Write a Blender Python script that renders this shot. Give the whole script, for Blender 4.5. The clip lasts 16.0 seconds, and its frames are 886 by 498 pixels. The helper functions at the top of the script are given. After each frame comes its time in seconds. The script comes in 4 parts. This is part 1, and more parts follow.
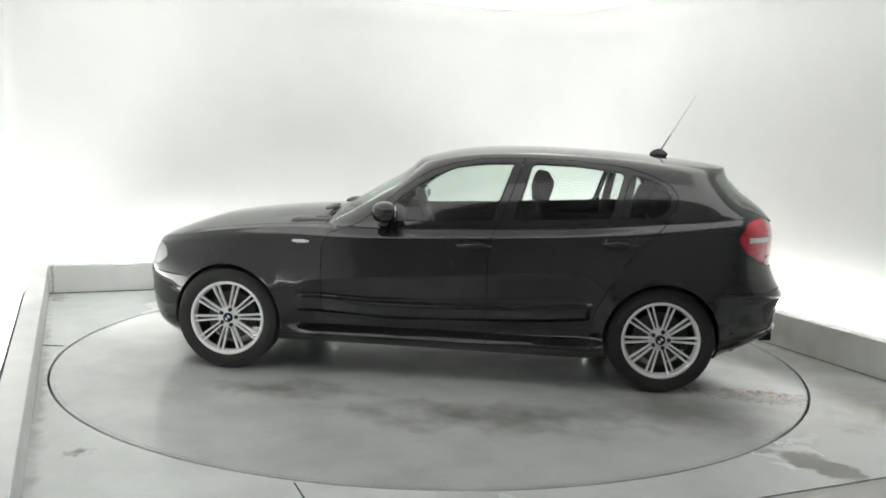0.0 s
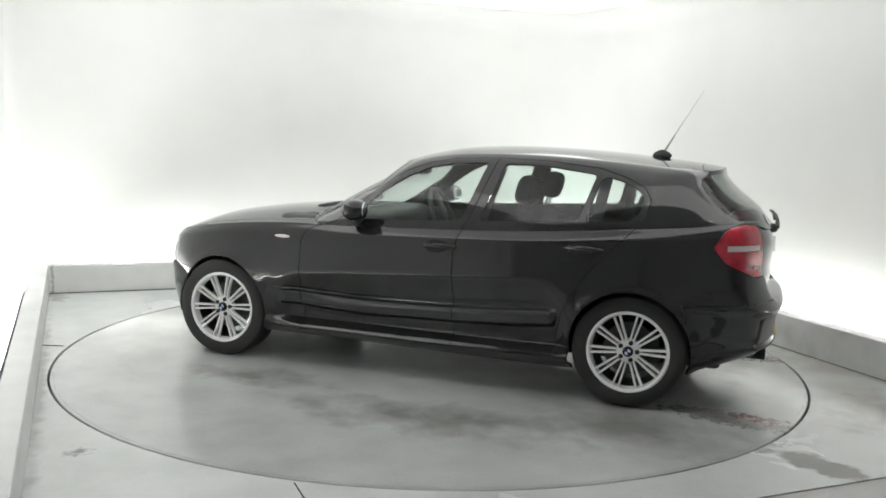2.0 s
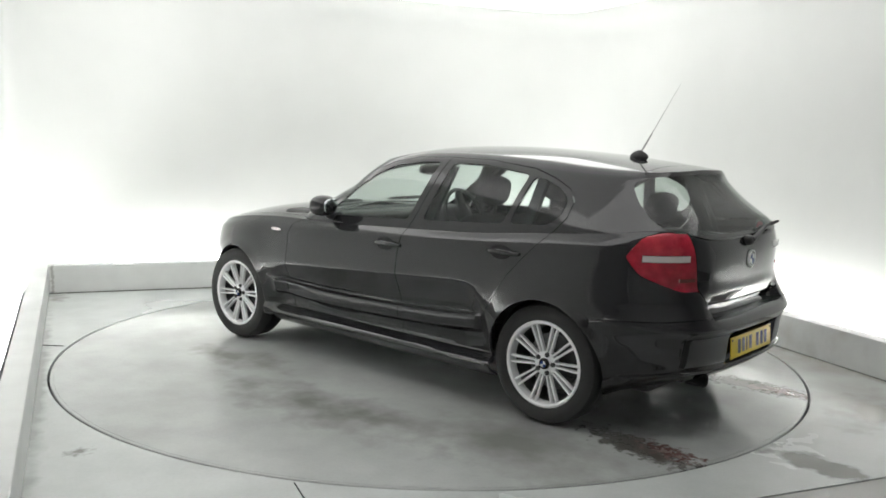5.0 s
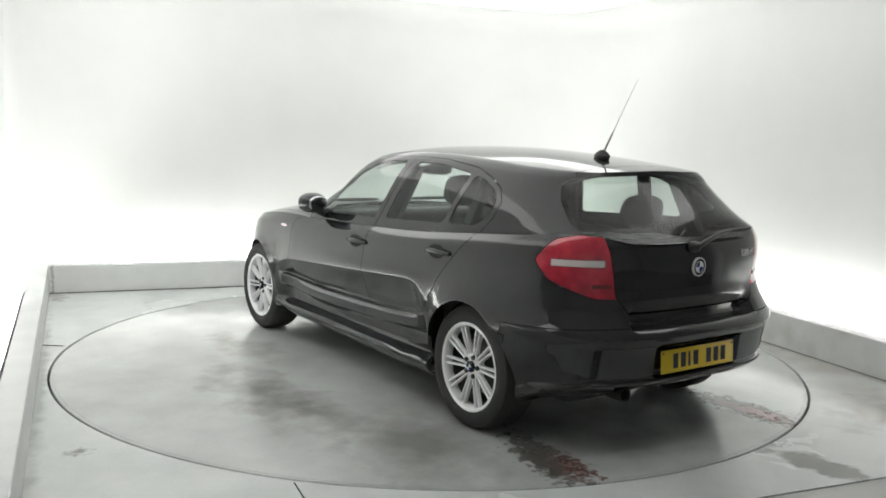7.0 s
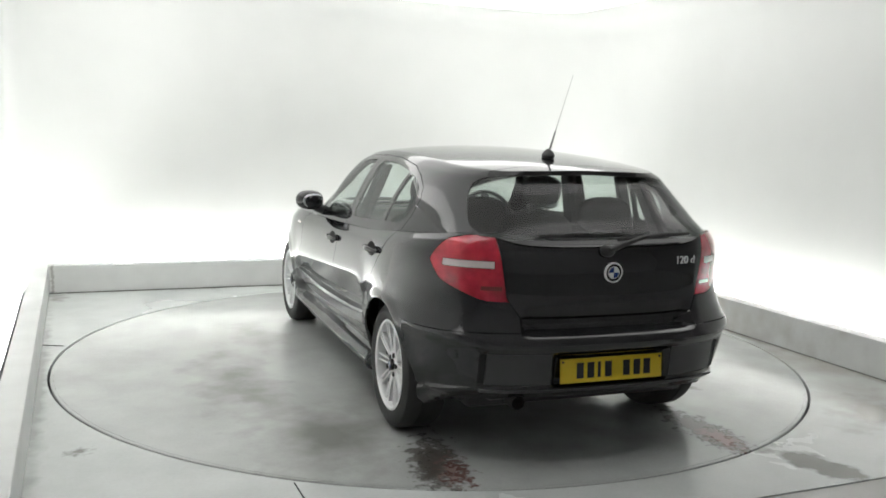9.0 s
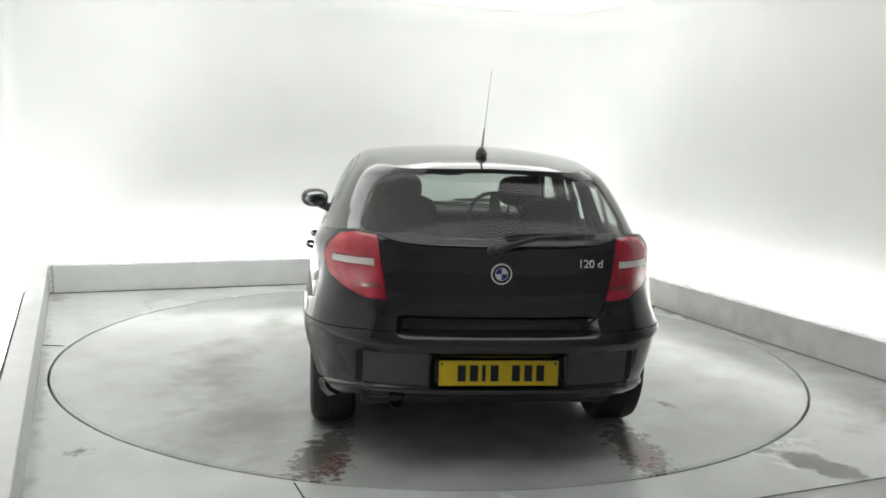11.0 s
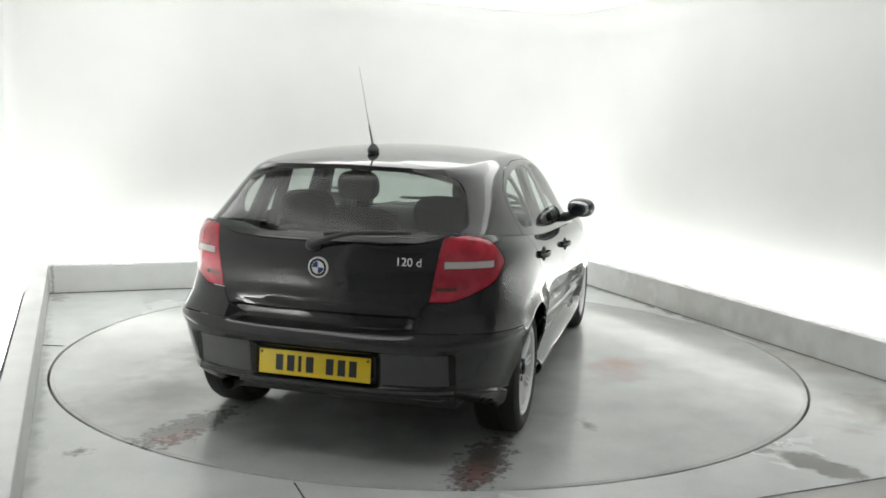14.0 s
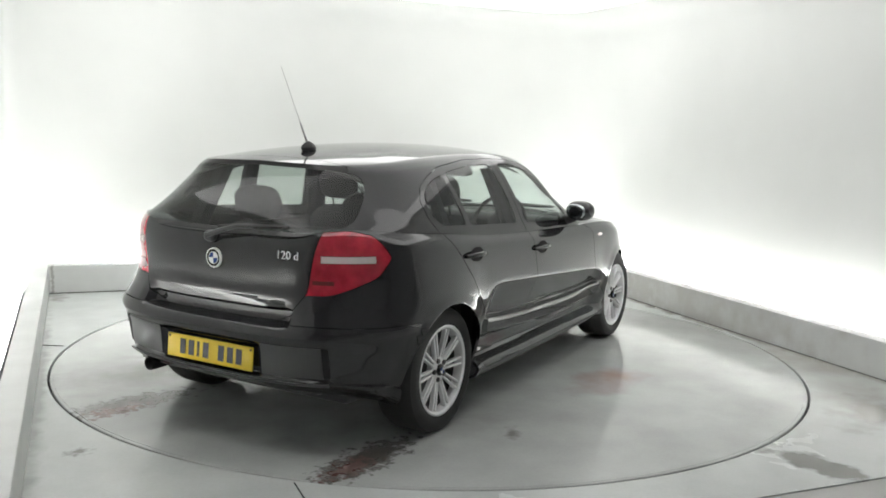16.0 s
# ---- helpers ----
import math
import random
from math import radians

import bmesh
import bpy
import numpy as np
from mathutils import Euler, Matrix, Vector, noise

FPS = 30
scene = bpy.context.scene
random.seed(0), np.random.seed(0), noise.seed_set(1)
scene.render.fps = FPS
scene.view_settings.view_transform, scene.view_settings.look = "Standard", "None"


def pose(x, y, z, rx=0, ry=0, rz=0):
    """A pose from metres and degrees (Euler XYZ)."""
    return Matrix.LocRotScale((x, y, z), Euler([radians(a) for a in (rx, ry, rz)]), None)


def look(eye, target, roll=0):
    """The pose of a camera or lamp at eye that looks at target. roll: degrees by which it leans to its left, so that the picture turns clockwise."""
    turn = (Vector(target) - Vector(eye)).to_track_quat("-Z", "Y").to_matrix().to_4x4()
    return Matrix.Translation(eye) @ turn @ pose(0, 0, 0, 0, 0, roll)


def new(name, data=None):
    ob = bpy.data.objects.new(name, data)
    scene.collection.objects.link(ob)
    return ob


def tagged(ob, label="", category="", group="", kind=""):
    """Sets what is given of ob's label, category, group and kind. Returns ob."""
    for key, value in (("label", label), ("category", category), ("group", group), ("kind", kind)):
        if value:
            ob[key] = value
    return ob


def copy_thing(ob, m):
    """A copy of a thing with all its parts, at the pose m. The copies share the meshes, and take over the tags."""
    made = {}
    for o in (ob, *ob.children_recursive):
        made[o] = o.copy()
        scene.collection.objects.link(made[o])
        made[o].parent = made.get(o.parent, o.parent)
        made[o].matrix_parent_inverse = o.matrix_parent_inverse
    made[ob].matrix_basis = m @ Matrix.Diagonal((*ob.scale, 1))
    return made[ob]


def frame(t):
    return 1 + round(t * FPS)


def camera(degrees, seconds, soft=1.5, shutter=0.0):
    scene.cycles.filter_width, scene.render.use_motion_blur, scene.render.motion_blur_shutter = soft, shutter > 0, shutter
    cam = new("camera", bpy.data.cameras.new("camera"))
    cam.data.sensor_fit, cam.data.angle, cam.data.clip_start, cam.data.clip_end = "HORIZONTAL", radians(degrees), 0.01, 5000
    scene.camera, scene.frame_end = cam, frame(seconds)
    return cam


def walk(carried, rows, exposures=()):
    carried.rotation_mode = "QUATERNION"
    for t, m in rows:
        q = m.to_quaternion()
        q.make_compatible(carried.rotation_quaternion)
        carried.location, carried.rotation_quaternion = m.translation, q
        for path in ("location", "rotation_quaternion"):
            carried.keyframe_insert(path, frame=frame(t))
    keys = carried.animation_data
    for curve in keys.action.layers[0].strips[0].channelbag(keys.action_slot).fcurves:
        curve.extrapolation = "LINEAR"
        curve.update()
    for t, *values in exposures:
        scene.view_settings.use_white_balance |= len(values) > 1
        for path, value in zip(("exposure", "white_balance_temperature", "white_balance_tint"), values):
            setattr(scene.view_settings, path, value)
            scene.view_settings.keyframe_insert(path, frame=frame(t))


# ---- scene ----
EYE = Vector((0.0, -6.025, 1.509))
YAW, PITCH = radians(0.552), radians(7.614)
AIM = EYE + Vector((math.sin(YAW) * math.cos(PITCH), math.cos(YAW) * math.cos(PITCH), -math.sin(PITCH)))
cam = camera(52.78, 16.0, soft=1.7)
walk(cam, [(0.0, look(EYE, AIM, 1.796)), (16.0, look(EYE, AIM, 1.796))], exposures=[(0.0, 0.0), (16.0, 0.0)])


def heading(t):
    """The turntable's turn at t seconds, in degrees."""
    return 174.23 - 6.997 * t - 2.384 * (t / 16) ** 2


# ---- light: glowing panels round the edge of the ceiling and tubes hidden behind the kerbs ----
EDGE_GLOW, CEILING_GLOW, STRIP_GLOW = 1.46, 0.43, 63.0
world = bpy.data.worlds.new("world")
scene.world = world
world.use_nodes = True
world.node_tree.nodes["Background"].inputs[0].default_value = (0.02, 0.02, 0.02, 1)
world.node_tree.nodes["Background"].inputs[1].default_value = 0.3


# ---- materials ----
def material(name, color, rough=0.5, metal=0.0, coat=0.0, emit=0.0, spec=0.5):
    m = bpy.data.materials.new(name)
    m.use_nodes = True
    b = m.node_tree.nodes["Principled BSDF"]
    b.inputs["Base Color"].default_value = (*color, 1)
    b.inputs["Roughness"].default_value = rough
    b.inputs["Metallic"].default_value = metal
    b.inputs["Coat Weight"].default_value = coat
    b.inputs["Coat Roughness"].default_value = 0.03
    b.inputs["Specular IOR Level"].default_value = spec
    if emit:
        b.inputs["Emission Color"].default_value = (*color, 1)
        b.inputs["Emission Strength"].default_value = emit
    return m


def add_noise(m, scale, detail=4.0, space="Object"):
    n = m.node_tree
    tex = n.nodes.new("ShaderNodeTexNoise")
    tex.inputs["Scale"].default_value = scale
    tex.inputs["Detail"].default_value = detail
    co = n.nodes.new("ShaderNodeTexCoord")
    n.links.new(co.outputs[space], tex.inputs["Vector"])
    return tex


def ramp(m, source, lo, hi, a, b):
    """Maps source from lo..hi to a..b (numbers or colours)."""
    n = m.node_tree
    r = n.nodes.new("ShaderNodeValToRGB")
    r.color_ramp.elements[0].position, r.color_ramp.elements[1].position = lo, hi
    for e, v in zip(r.color_ramp.elements, (a, b)):
        e.color = (*v, 1) if hasattr(v, "__len__") else (v, v, v, 1)
    n.links.new(source, r.inputs[0])
    return r.outputs[0]


def grain(m, scale, strength, distance=0.002):
    n = m.node_tree
    bump = n.nodes.new("ShaderNodeBump")
    bump.inputs["Strength"].default_value = strength
    bump.inputs["Distance"].default_value = distance
    n.links.new(add_noise(m, scale).outputs[0], bump.inputs["Height"])
    n.links.new(bump.outputs[0], n.nodes["Principled BSDF"].inputs["Normal"])


def mixed(m, kind, fac, a, b):
    n = m.node_tree
    x = n.nodes.new("ShaderNodeMix")
    x.data_type, x.blend_type = "RGBA", kind
    for sock, v in ((x.inputs[0], fac), (x.inputs[6], a), (x.inputs[7], b)):
        if hasattr(v, "is_linked"):
            n.links.new(v, sock)
        elif hasattr(v, "__len__"):
            sock.default_value = (*v, 1)
        else:
            sock.default_value = v
    return x.outputs[2]


def floor_material(name, light, dark, wet):
    """Painted concrete, damp in patches: blotches of tone, scuffs and a changing gloss."""
    m = material(name, light, 0.3)
    n, b = m.node_tree, m.node_tree.nodes["Principled BSDF"]
    big = add_noise(m, 0.75, 5)
    big.inputs["Distortion"].default_value = 0.0
    mid = add_noise(m, 3.5, 6)
    fine = add_noise(m, 60, 3)
    base = mixed(m, "MIX", ramp(m, big.outputs[0], 0.30, 0.74, 0.0, 1.0), light, dark)
    base = mixed(m, "MULTIPLY", 0.35, base, ramp(m, mid.outputs[0], 0.35, 0.62, 0.72, 1.0))
    base = mixed(m, "MULTIPLY", 0.25, base, ramp(m, fine.outputs[0], 0.3, 0.6, 0.85, 1.0))
    n.links.new(base, b.inputs["Base Color"])
    n.links.new(ramp(m, big.outputs[0], 0.25, 0.8, wet + 0.10, wet), b.inputs["Roughness"])
    b.inputs["Specular IOR Level"].default_value = 0.6
    grain(m, 22, 0.12, 0.003)
    return m


def stain(m, x, y, rx, ry, turn, color, scale, cut, soft=0.18, gloss=None):
    """A ragged patch of another colour round (x, y), mostly dirt or damp, in the surface's own metres."""
    n, b = m.node_tree, m.node_tree.nodes["Principled BSDF"]
    co = n.nodes.new("ShaderNodeTexCoord")
    mp = n.nodes.new("ShaderNodeMapping")
    mp.vector_type = "TEXTURE"
    mp.inputs["Location"].default_value = (x, y, 0)
    mp.inputs["Rotation"].default_value = (0, 0, radians(turn))
    mp.inputs["Scale"].default_value = (rx, ry, 1.0)
    n.links.new(co.outputs["Object"], mp.inputs["Vector"])
    ln = n.nodes.new("ShaderNodeVectorMath")
    ln.operation = "LENGTH"
    n.links.new(mp.outputs[0], ln.inputs[0])
    sub = n.nodes.new("ShaderNodeMath")
    sub.operation = "MULTIPLY_ADD"
    n.links.new(ln.outputs["Value"], sub.inputs[0])
    sub.inputs[1].default_value = -0.45
    n.links.new(add_noise(m, scale, 7).outputs[0], sub.inputs[2])
    mask = ramp(m, sub.outputs[0], cut, cut + soft, 0.0, 1.0)
    sock = b.inputs["Base Color"]
    n.links.new(mixed(m, "MIX", mask, sock.links[0].from_socket, color), sock)
    if gloss is not None:
        sock = b.inputs["Roughness"]
        n.links.new(mixed(m, "MIX", mask, sock.links[0].from_socket, (gloss, gloss, gloss)), sock)


FLOOR = floor_material("painted_concrete", (0.618, 0.65, 0.638), (0.55, 0.572, 0.56), 0.20)
DISC = floor_material("damp_concrete", (0.54, 0.56, 0.548), (0.39, 0.40, 0.388), 0.09)
stain(DISC, -1.98, 0.71, 0.52, 0.17, -14, (0.06, 0.053, 0.046), 19, 0.17, 0.16, 0.3)
stain(DISC, -1.95, -0.80, 0.52, 0.17, 0, (0.06, 0.053, 0.046), 19, 0.17, 0.16, 0.3)
stain(DISC, -2.10, -0.80, 0.32, 0.13, 0, (0.15, 0.09, 0.08), 26, 0.22, 0.16)
stain(DISC, -2.12, 0.66, 0.32, 0.13, -14, (0.15, 0.09, 0.08), 26, 0.22, 0.16)
stain(DISC, 0.0, -1.27, 0.55, 0.26, 10, (0.36, 0.25, 0.225), 3, 0.12, 0.5)
stain(DISC, -1.24, -1.2, 0.12, 0.07, 20, (0.24, 0.24, 0.225), 9, 0.14, 0.3)
stain(DISC, -0.5, 1.36, 1.0, 0.32, 4, (0.22, 0.22, 0.207), 4, 0.08, 0.42, 0.16)
stain(DISC, -1.6, 1.1, 0.7, 0.42, -20, (0.22, 0.22, 0.207), 3, 0.08, 0.42, 0.16)
stain(DISC, 0.7, 1.1, 0.5, 0.22, 5, (0.25, 0.25, 0.235), 5, 0.08, 0.42, 0.18)
stain(DISC, -1.15, -0.1, 1.2, 0.9, 0, (0.28, 0.28, 0.265), 2.4, 0.08, 0.5, 0.16)
stain(FLOOR, -2.26, -1.35, 0.10, 0.07, 30, (0.27, 0.27, 0.25), 20, 0.16, 0.25)
stain(FLOOR, 0.96, -2.54, 0.14, 0.36, 14, (0.17, 0.17, 0.155), 7, 0.10, 0.16, 0.2)
# darker tone in the floor's back left corner
stain(FLOOR, -2.42, 2.5, 0.12, 0.22, 0, (0.34, 0.34, 0.32), 9, 0.08, 0.4)
# dirt along the foot of the right kerb
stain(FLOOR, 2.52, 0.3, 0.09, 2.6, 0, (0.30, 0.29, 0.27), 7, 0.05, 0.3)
# ragged darker bands along the foot of the back and left kerbs
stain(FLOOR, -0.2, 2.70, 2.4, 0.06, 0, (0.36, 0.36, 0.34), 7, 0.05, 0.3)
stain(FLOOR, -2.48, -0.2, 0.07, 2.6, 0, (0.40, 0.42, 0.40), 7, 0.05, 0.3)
stain(FLOOR, 1.9, -2.0, 0.5, 0.22, 30, (0.30, 0.295, 0.275), 5, 0.08, 0.3, 0.16)
stain(FLOOR, 2.3, -1.0, 0.6, 1.6, 0, (0.36, 0.355, 0.33), 2, 0.03, 0.5)
HALL = floor_material("hall_concrete", (0.5, 0.5, 0.485), (0.40, 0.40, 0.385), 0.3)
WALL = material("white_wall", (0.80, 0.81, 0.79), 0.55)
grain(WALL, 3.0, 0.05, 0.01)
_t = add_noise(WALL, 1.3, 3)
WALL.node_tree.links.new(ramp(WALL, _t.outputs[0], 0.3, 0.7, (0.625, 0.635, 0.62), (0.66, 0.67, 0.655)), WALL.node_tree.nodes["Principled BSDF"].inputs["Base Color"])
KERB = material("kerb_paint", (0.74, 0.75, 0.73), 0.5)
_t = add_noise(KERB, 2.2, 6)
KERB.node_tree.links.new(ramp(KERB, _t.outputs[0], 0.3, 0.65, (0.60, 0.61, 0.60), (0.72, 0.73, 0.72)), KERB.node_tree.nodes["Principled BSDF"].inputs["Base Color"])
stain(KERB, -2.45, 2.7, 0.03, 0.3, 0, (0.42, 0.42, 0.40), 30, 0.26, 0.15)
stain(KERB, 2.52, 0.4, 0.3, 1.7, 0, (0.56, 0.555, 0.53), 7, 0.1, 0.4)
stain(KERB, 2.52, 1.2, 0.3, 0.5, 0, (0.56, 0.555, 0.53), 16, 0.22, 0.2)
GLOW_EDGE = material("luminous_edge", (1.0, 0.995, 0.985), 0.6, emit=EDGE_GLOW)
GLOW_CEILING = material("luminous_sheet", (1.0, 1.0, 0.99), 0.6, emit=CEILING_GLOW)
GLOW_STRIP = material("light_tube", (1.0, 1.0, 0.985), 0.5, emit=STRIP_GLOW)
# pale, so the unseen hall throws booth light back onto the car
HALL_WALL = material("pale_hall_wall", (0.76, 0.76, 0.765), 0.8)
grain(HALL_WALL, 12, 0.1)
GAP = material("gap_black", (0.015, 0.015, 0.015), 0.9)

PAINT = material("black_paint", (0.012, 0.012, 0.0125), 0.045, spec=0.68)
_f = add_noise(PAINT, 900, 1)
PAINT.node_tree.links.new(ramp(PAINT, _f.outputs[0], 0.45, 0.75, (0.015, 0.015, 0.0165), (0.022, 0.022, 0.024)), PAINT.node_tree.nodes["Principled BSDF"].inputs["Base Color"])
PLASTIC = material("black_plastic", (0.024, 0.024, 0.025), 0.5)
grain(PLASTIC, 500, 0.2, 0.0004)
GREY_PLASTIC = material("grey_plastic", (0.06, 0.06, 0.062), 0.42)
grain(GREY_PLASTIC, 500, 0.2, 0.0004)
GLOSS = material("gloss_black_trim", (0.014, 0.014, 0.0145), 0.12)
RUBBER = material("tyre_rubber", (0.02, 0.02, 0.02), 0.72)
grain(RUBBER, 120, 0.3, 0.001)
ALLOY = material("silver_alloy", (0.86, 0.86, 0.87), 0.28, metal=0.05, coat=0.6)
AERIAL = material("grey_aerial", (0.26, 0.26, 0.26), 0.4)
MIRROR = material("mirror_silver", (0.5, 0.52, 0.53), 0.03, metal=1.0)
STEEL = material("brake_steel", (0.10, 0.10, 0.10), 0.5, metal=0.8)
RED = material("red_lens", (0.66, 0.014, 0.03), 0.12, coat=1.0)
RED.node_tree.links.new(ramp(RED, add_noise(RED, 16.0, 3.0).outputs["Fac"], 0.32, 0.68, (0.33, 0.010, 0.026), (0.58, 0.022, 0.05)), RED.node_tree.nodes["Principled BSDF"].inputs["Base Color"])
CLEAR = material("clear_lens", (0.75, 0.66, 0.66), 0.12, coat=1.0)
LAMP_DARK = material("dark_red_lens", (0.16, 0.015, 0.02), 0.15, coat=1.0)
HEAD = material("headlamp_lens", (0.34, 0.36, 0.38), 0.08, coat=1.0)
YELLOW = material("yellow_plate", (0.80, 0.58, 0.02), 0.35)
INK = material("plate_black", (0.01, 0.01, 0.01), 0.5)
WHITE = material("white_enamel", (0.75, 0.76, 0.78), 0.25)
BLUE = material("blue_enamel", (0.02, 0.05, 0.2), 0.25)
FABRIC = material("dark_grey_fabric", (0.022, 0.022, 0.024), 0.95)
grain(FABRIC, 300, 0.4, 0.001)
LINER = material("grey_headliner", (0.10, 0.10, 0.097), 0.95)


def glass_material(name, tint):
    m = bpy.data.materials.new(name)
    m.use_nodes = True
    n = m.node_tree
    n.nodes.remove(n.nodes["Principled BSDF"])
    mix, clear, gloss, fres = (n.nodes.new(k) for k in ("ShaderNodeMixShader", "ShaderNodeBsdfTransparent", "ShaderNodeBsdfGlossy", "ShaderNodeLayerWeight"))
    clear.inputs[0].default_value = (*tint, 1)
    gloss.inputs["Roughness"].default_value = 0.02
    fres.inputs[0].default_value = 0.5
    fifth, scaled = n.nodes.new("ShaderNodeMath"), n.nodes.new("ShaderNodeMath")
    fifth.operation, scaled.operation = "POWER", "MULTIPLY_ADD"
    fifth.inputs[1].default_value, scaled.inputs[1].default_value, scaled.inputs[2].default_value = 5.0, 0.9, 0.05
    n.links.new(fres.outputs["Facing"], fifth.inputs[0])
    n.links.new(fifth.outputs[0], scaled.inputs[0])
    n.links.new(scaled.outputs[0], mix.inputs[0])
    n.links.new(clear.outputs[0], mix.inputs[1])
    n.links.new(gloss.outputs[0], mix.inputs[2])
    n.links.new(mix.outputs[0], n.nodes["Material Output"].inputs[0])
    return m


GLASS = glass_material("car_glass", (0.80, 0.86, 0.83))
REAR_GLASS = glass_material("rear_glass", (0.50, 0.54, 0.52))


# ---- mesh helpers ----
def part(name, bm, mat, parent=None, label="", smooth=True, angle=35):
    """Links a bmesh as one mesh object under a thing or a part."""
    me = bpy.data.meshes.new(name)
    bm.to_mesh(me)
    bm.free()
    me.materials.append(mat)
    if smooth:
        me.shade_smooth()
        me.set_sharp_from_angle(angle=radians(angle))
    ob = new(name, me)
    ob.parent = parent
    if label:
        tagged(ob, label)
    return ob


def box(bm, x0, x1, y0, y1, z0, z1, bevel=0.0, segments=2):
    made = bmesh.ops.create_cube(bm, size=1.0, matrix=Matrix.Translation(((x0 + x1) / 2, (y0 + y1) / 2, (z0 + z1) / 2)) @ Matrix.Diagonal((x1 - x0, y1 - y0, z1 - z0, 1)))
    if bevel:
        vs = set(made["verts"])
        bmesh.ops.bevel(bm, geom=[e for e in bm.edges if e.verts[0] in vs], offset=bevel, segments=segments, affect="EDGES", profile=0.5)
    return bm


def ring_loft(bm, rings, closed=True, caps=False):
    """Skins rings of points, all of one length."""
    rows = [[bm.verts.new(p) for p in r] for r in rings]
    k = len(rows[0])
    for a, b in zip(rows, rows[1:]):
        for i in range(k if closed else k - 1):
            bm.faces.new((a[i], a[(i + 1) % k], b[(i + 1) % k], b[i]))
    if caps:
        bm.faces.new(rows[0][::-1])
        bm.faces.new(rows[-1])
    return rows


def lathe(bm, profile, steps, m=Matrix(), close=False):
    """Turns (radius, height) pairs round the local z axis."""
    rings = [[m @ Vector((r * math.cos(a), r * math.sin(a), h)) for a in (2 * math.pi * i / steps for i in range(steps))] for r, h in profile]
    if close:
        rings.append(rings[0])
    return ring_loft(bm, rings)


def tube(bm, points, radii, sides=10):
    rings = []
    for i, p in enumerate(points):
        p = Vector(p)
        d = (Vector(points[min(i + 1, len(points) - 1)]) - Vector(points[max(i - 1, 0)])).normalized()
        a = d.cross(Vector((0, 0, 1)) if abs(d.z) < 0.9 else Vector((0, 1, 0))).normalized()
        b = d.cross(a)
        r = radii[i] if hasattr(radii, "__len__") else radii
        rings.append([p + r * (math.cos(t) * a + math.sin(t) * b) for t in (2 * math.pi * k / sides for k in range(sides))])
    ring_loft(bm, rings, caps=True)
    bmesh.ops.recalc_face_normals(bm, faces=bm.faces)
    return bm


def curve_at(table, x):
    """A smooth curve through (x, value) pairs, in rising x."""
    if x <= table[0][0]:
        return table[0][1]
    if x >= table[-1][0]:
        return table[-1][1]
    for i in range(len(table) - 1):
        (x1, v1), (x2, v2) = table[i], table[i + 1]
        if x <= x2:
            x0, v0 = table[i - 1] if i else (x1 - (x2 - x1), v1)
            x3, v3 = table[i + 2] if i + 2 < len(table) else (x2 + (x2 - x1), v2)
            u, h = (x - x1) / (x2 - x1), x2 - x1
            m1, m2 = (v2 - v0) / (x2 - x0) * h, (v3 - v1) / (x3 - x1) * h
            return (2 * u ** 3 - 3 * u * u + 1) * v1 + (u ** 3 - 2 * u * u + u) * m1 + (3 * u * u - 2 * u ** 3) * v2 + (u ** 3 - u * u) * m2


# ---- the booth: built along its own axes, turned by 22 degrees ----
ROOM = pose(0, 0, 0, 0, 0, 22)
LEFT, RIGHT, BACK, FRONT = -2.48, 2.52, 2.70, -2.76
KERB_H, KERB_T, TROUGH, CEIL = 0.245, 0.13, 0.19, 2.74
R_TABLE = 2.43


def setting(name, bm, mat, label, category, smooth=False):
    bmesh.ops.recalc_face_normals(bm, faces=bm.faces)
    ob = part(name, bm, mat, None, label, smooth)
    ob.matrix_world = ROOM
    return tagged(ob, label, category, kind="structure")


def build_floor():
    n = 128
    bm = bmesh.new()
    x0, x1, y0, y1 = LEFT - 0.7, RIGHT + 0.7, FRONT, BACK + 0.7
    rim, edge = [], []
    for i in range(n):
        a = 2 * math.pi * (i + 0.5) / n
        c, s = math.cos(a), math.sin(a)
        rim.append((R_TABLE * c, R_TABLE * s))
        k = min((x1 if c > 0 else -x0) / max(abs(c), 1e-6), (y1 if s > 0 else -y0) / max(abs(s), 1e-6))
        edge.append((k * c, k * s))
    ring_loft(bm, [[(*p, -0.06) for p in rim], [(*p, -0.003) for p in rim], [(p[0] * 1.0012, p[1] * 1.0012, 0.0) for p in rim], [(*p, 0.0) for p in edge], [(*p, -0.06) for p in edge]])
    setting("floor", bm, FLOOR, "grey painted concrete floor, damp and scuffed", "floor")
    bm = bmesh.new()
    box(bm, LEFT - 0.8, RIGHT + 0.8, FRONT - 0.02, BACK + 0.8, -0.12, -0.062)
    setting("floor_base", bm, GAP, "dark pit below the turntable", "floor")
    bm = bmesh.new()
    box(bm, LEFT - 1.8, RIGHT + 1.8, FRONT - 4.2, FRONT - 0.012, -0.1, -0.001)
    setting("hall_floor", bm, HALL, "bare grey concrete floor before the booth", "floor")


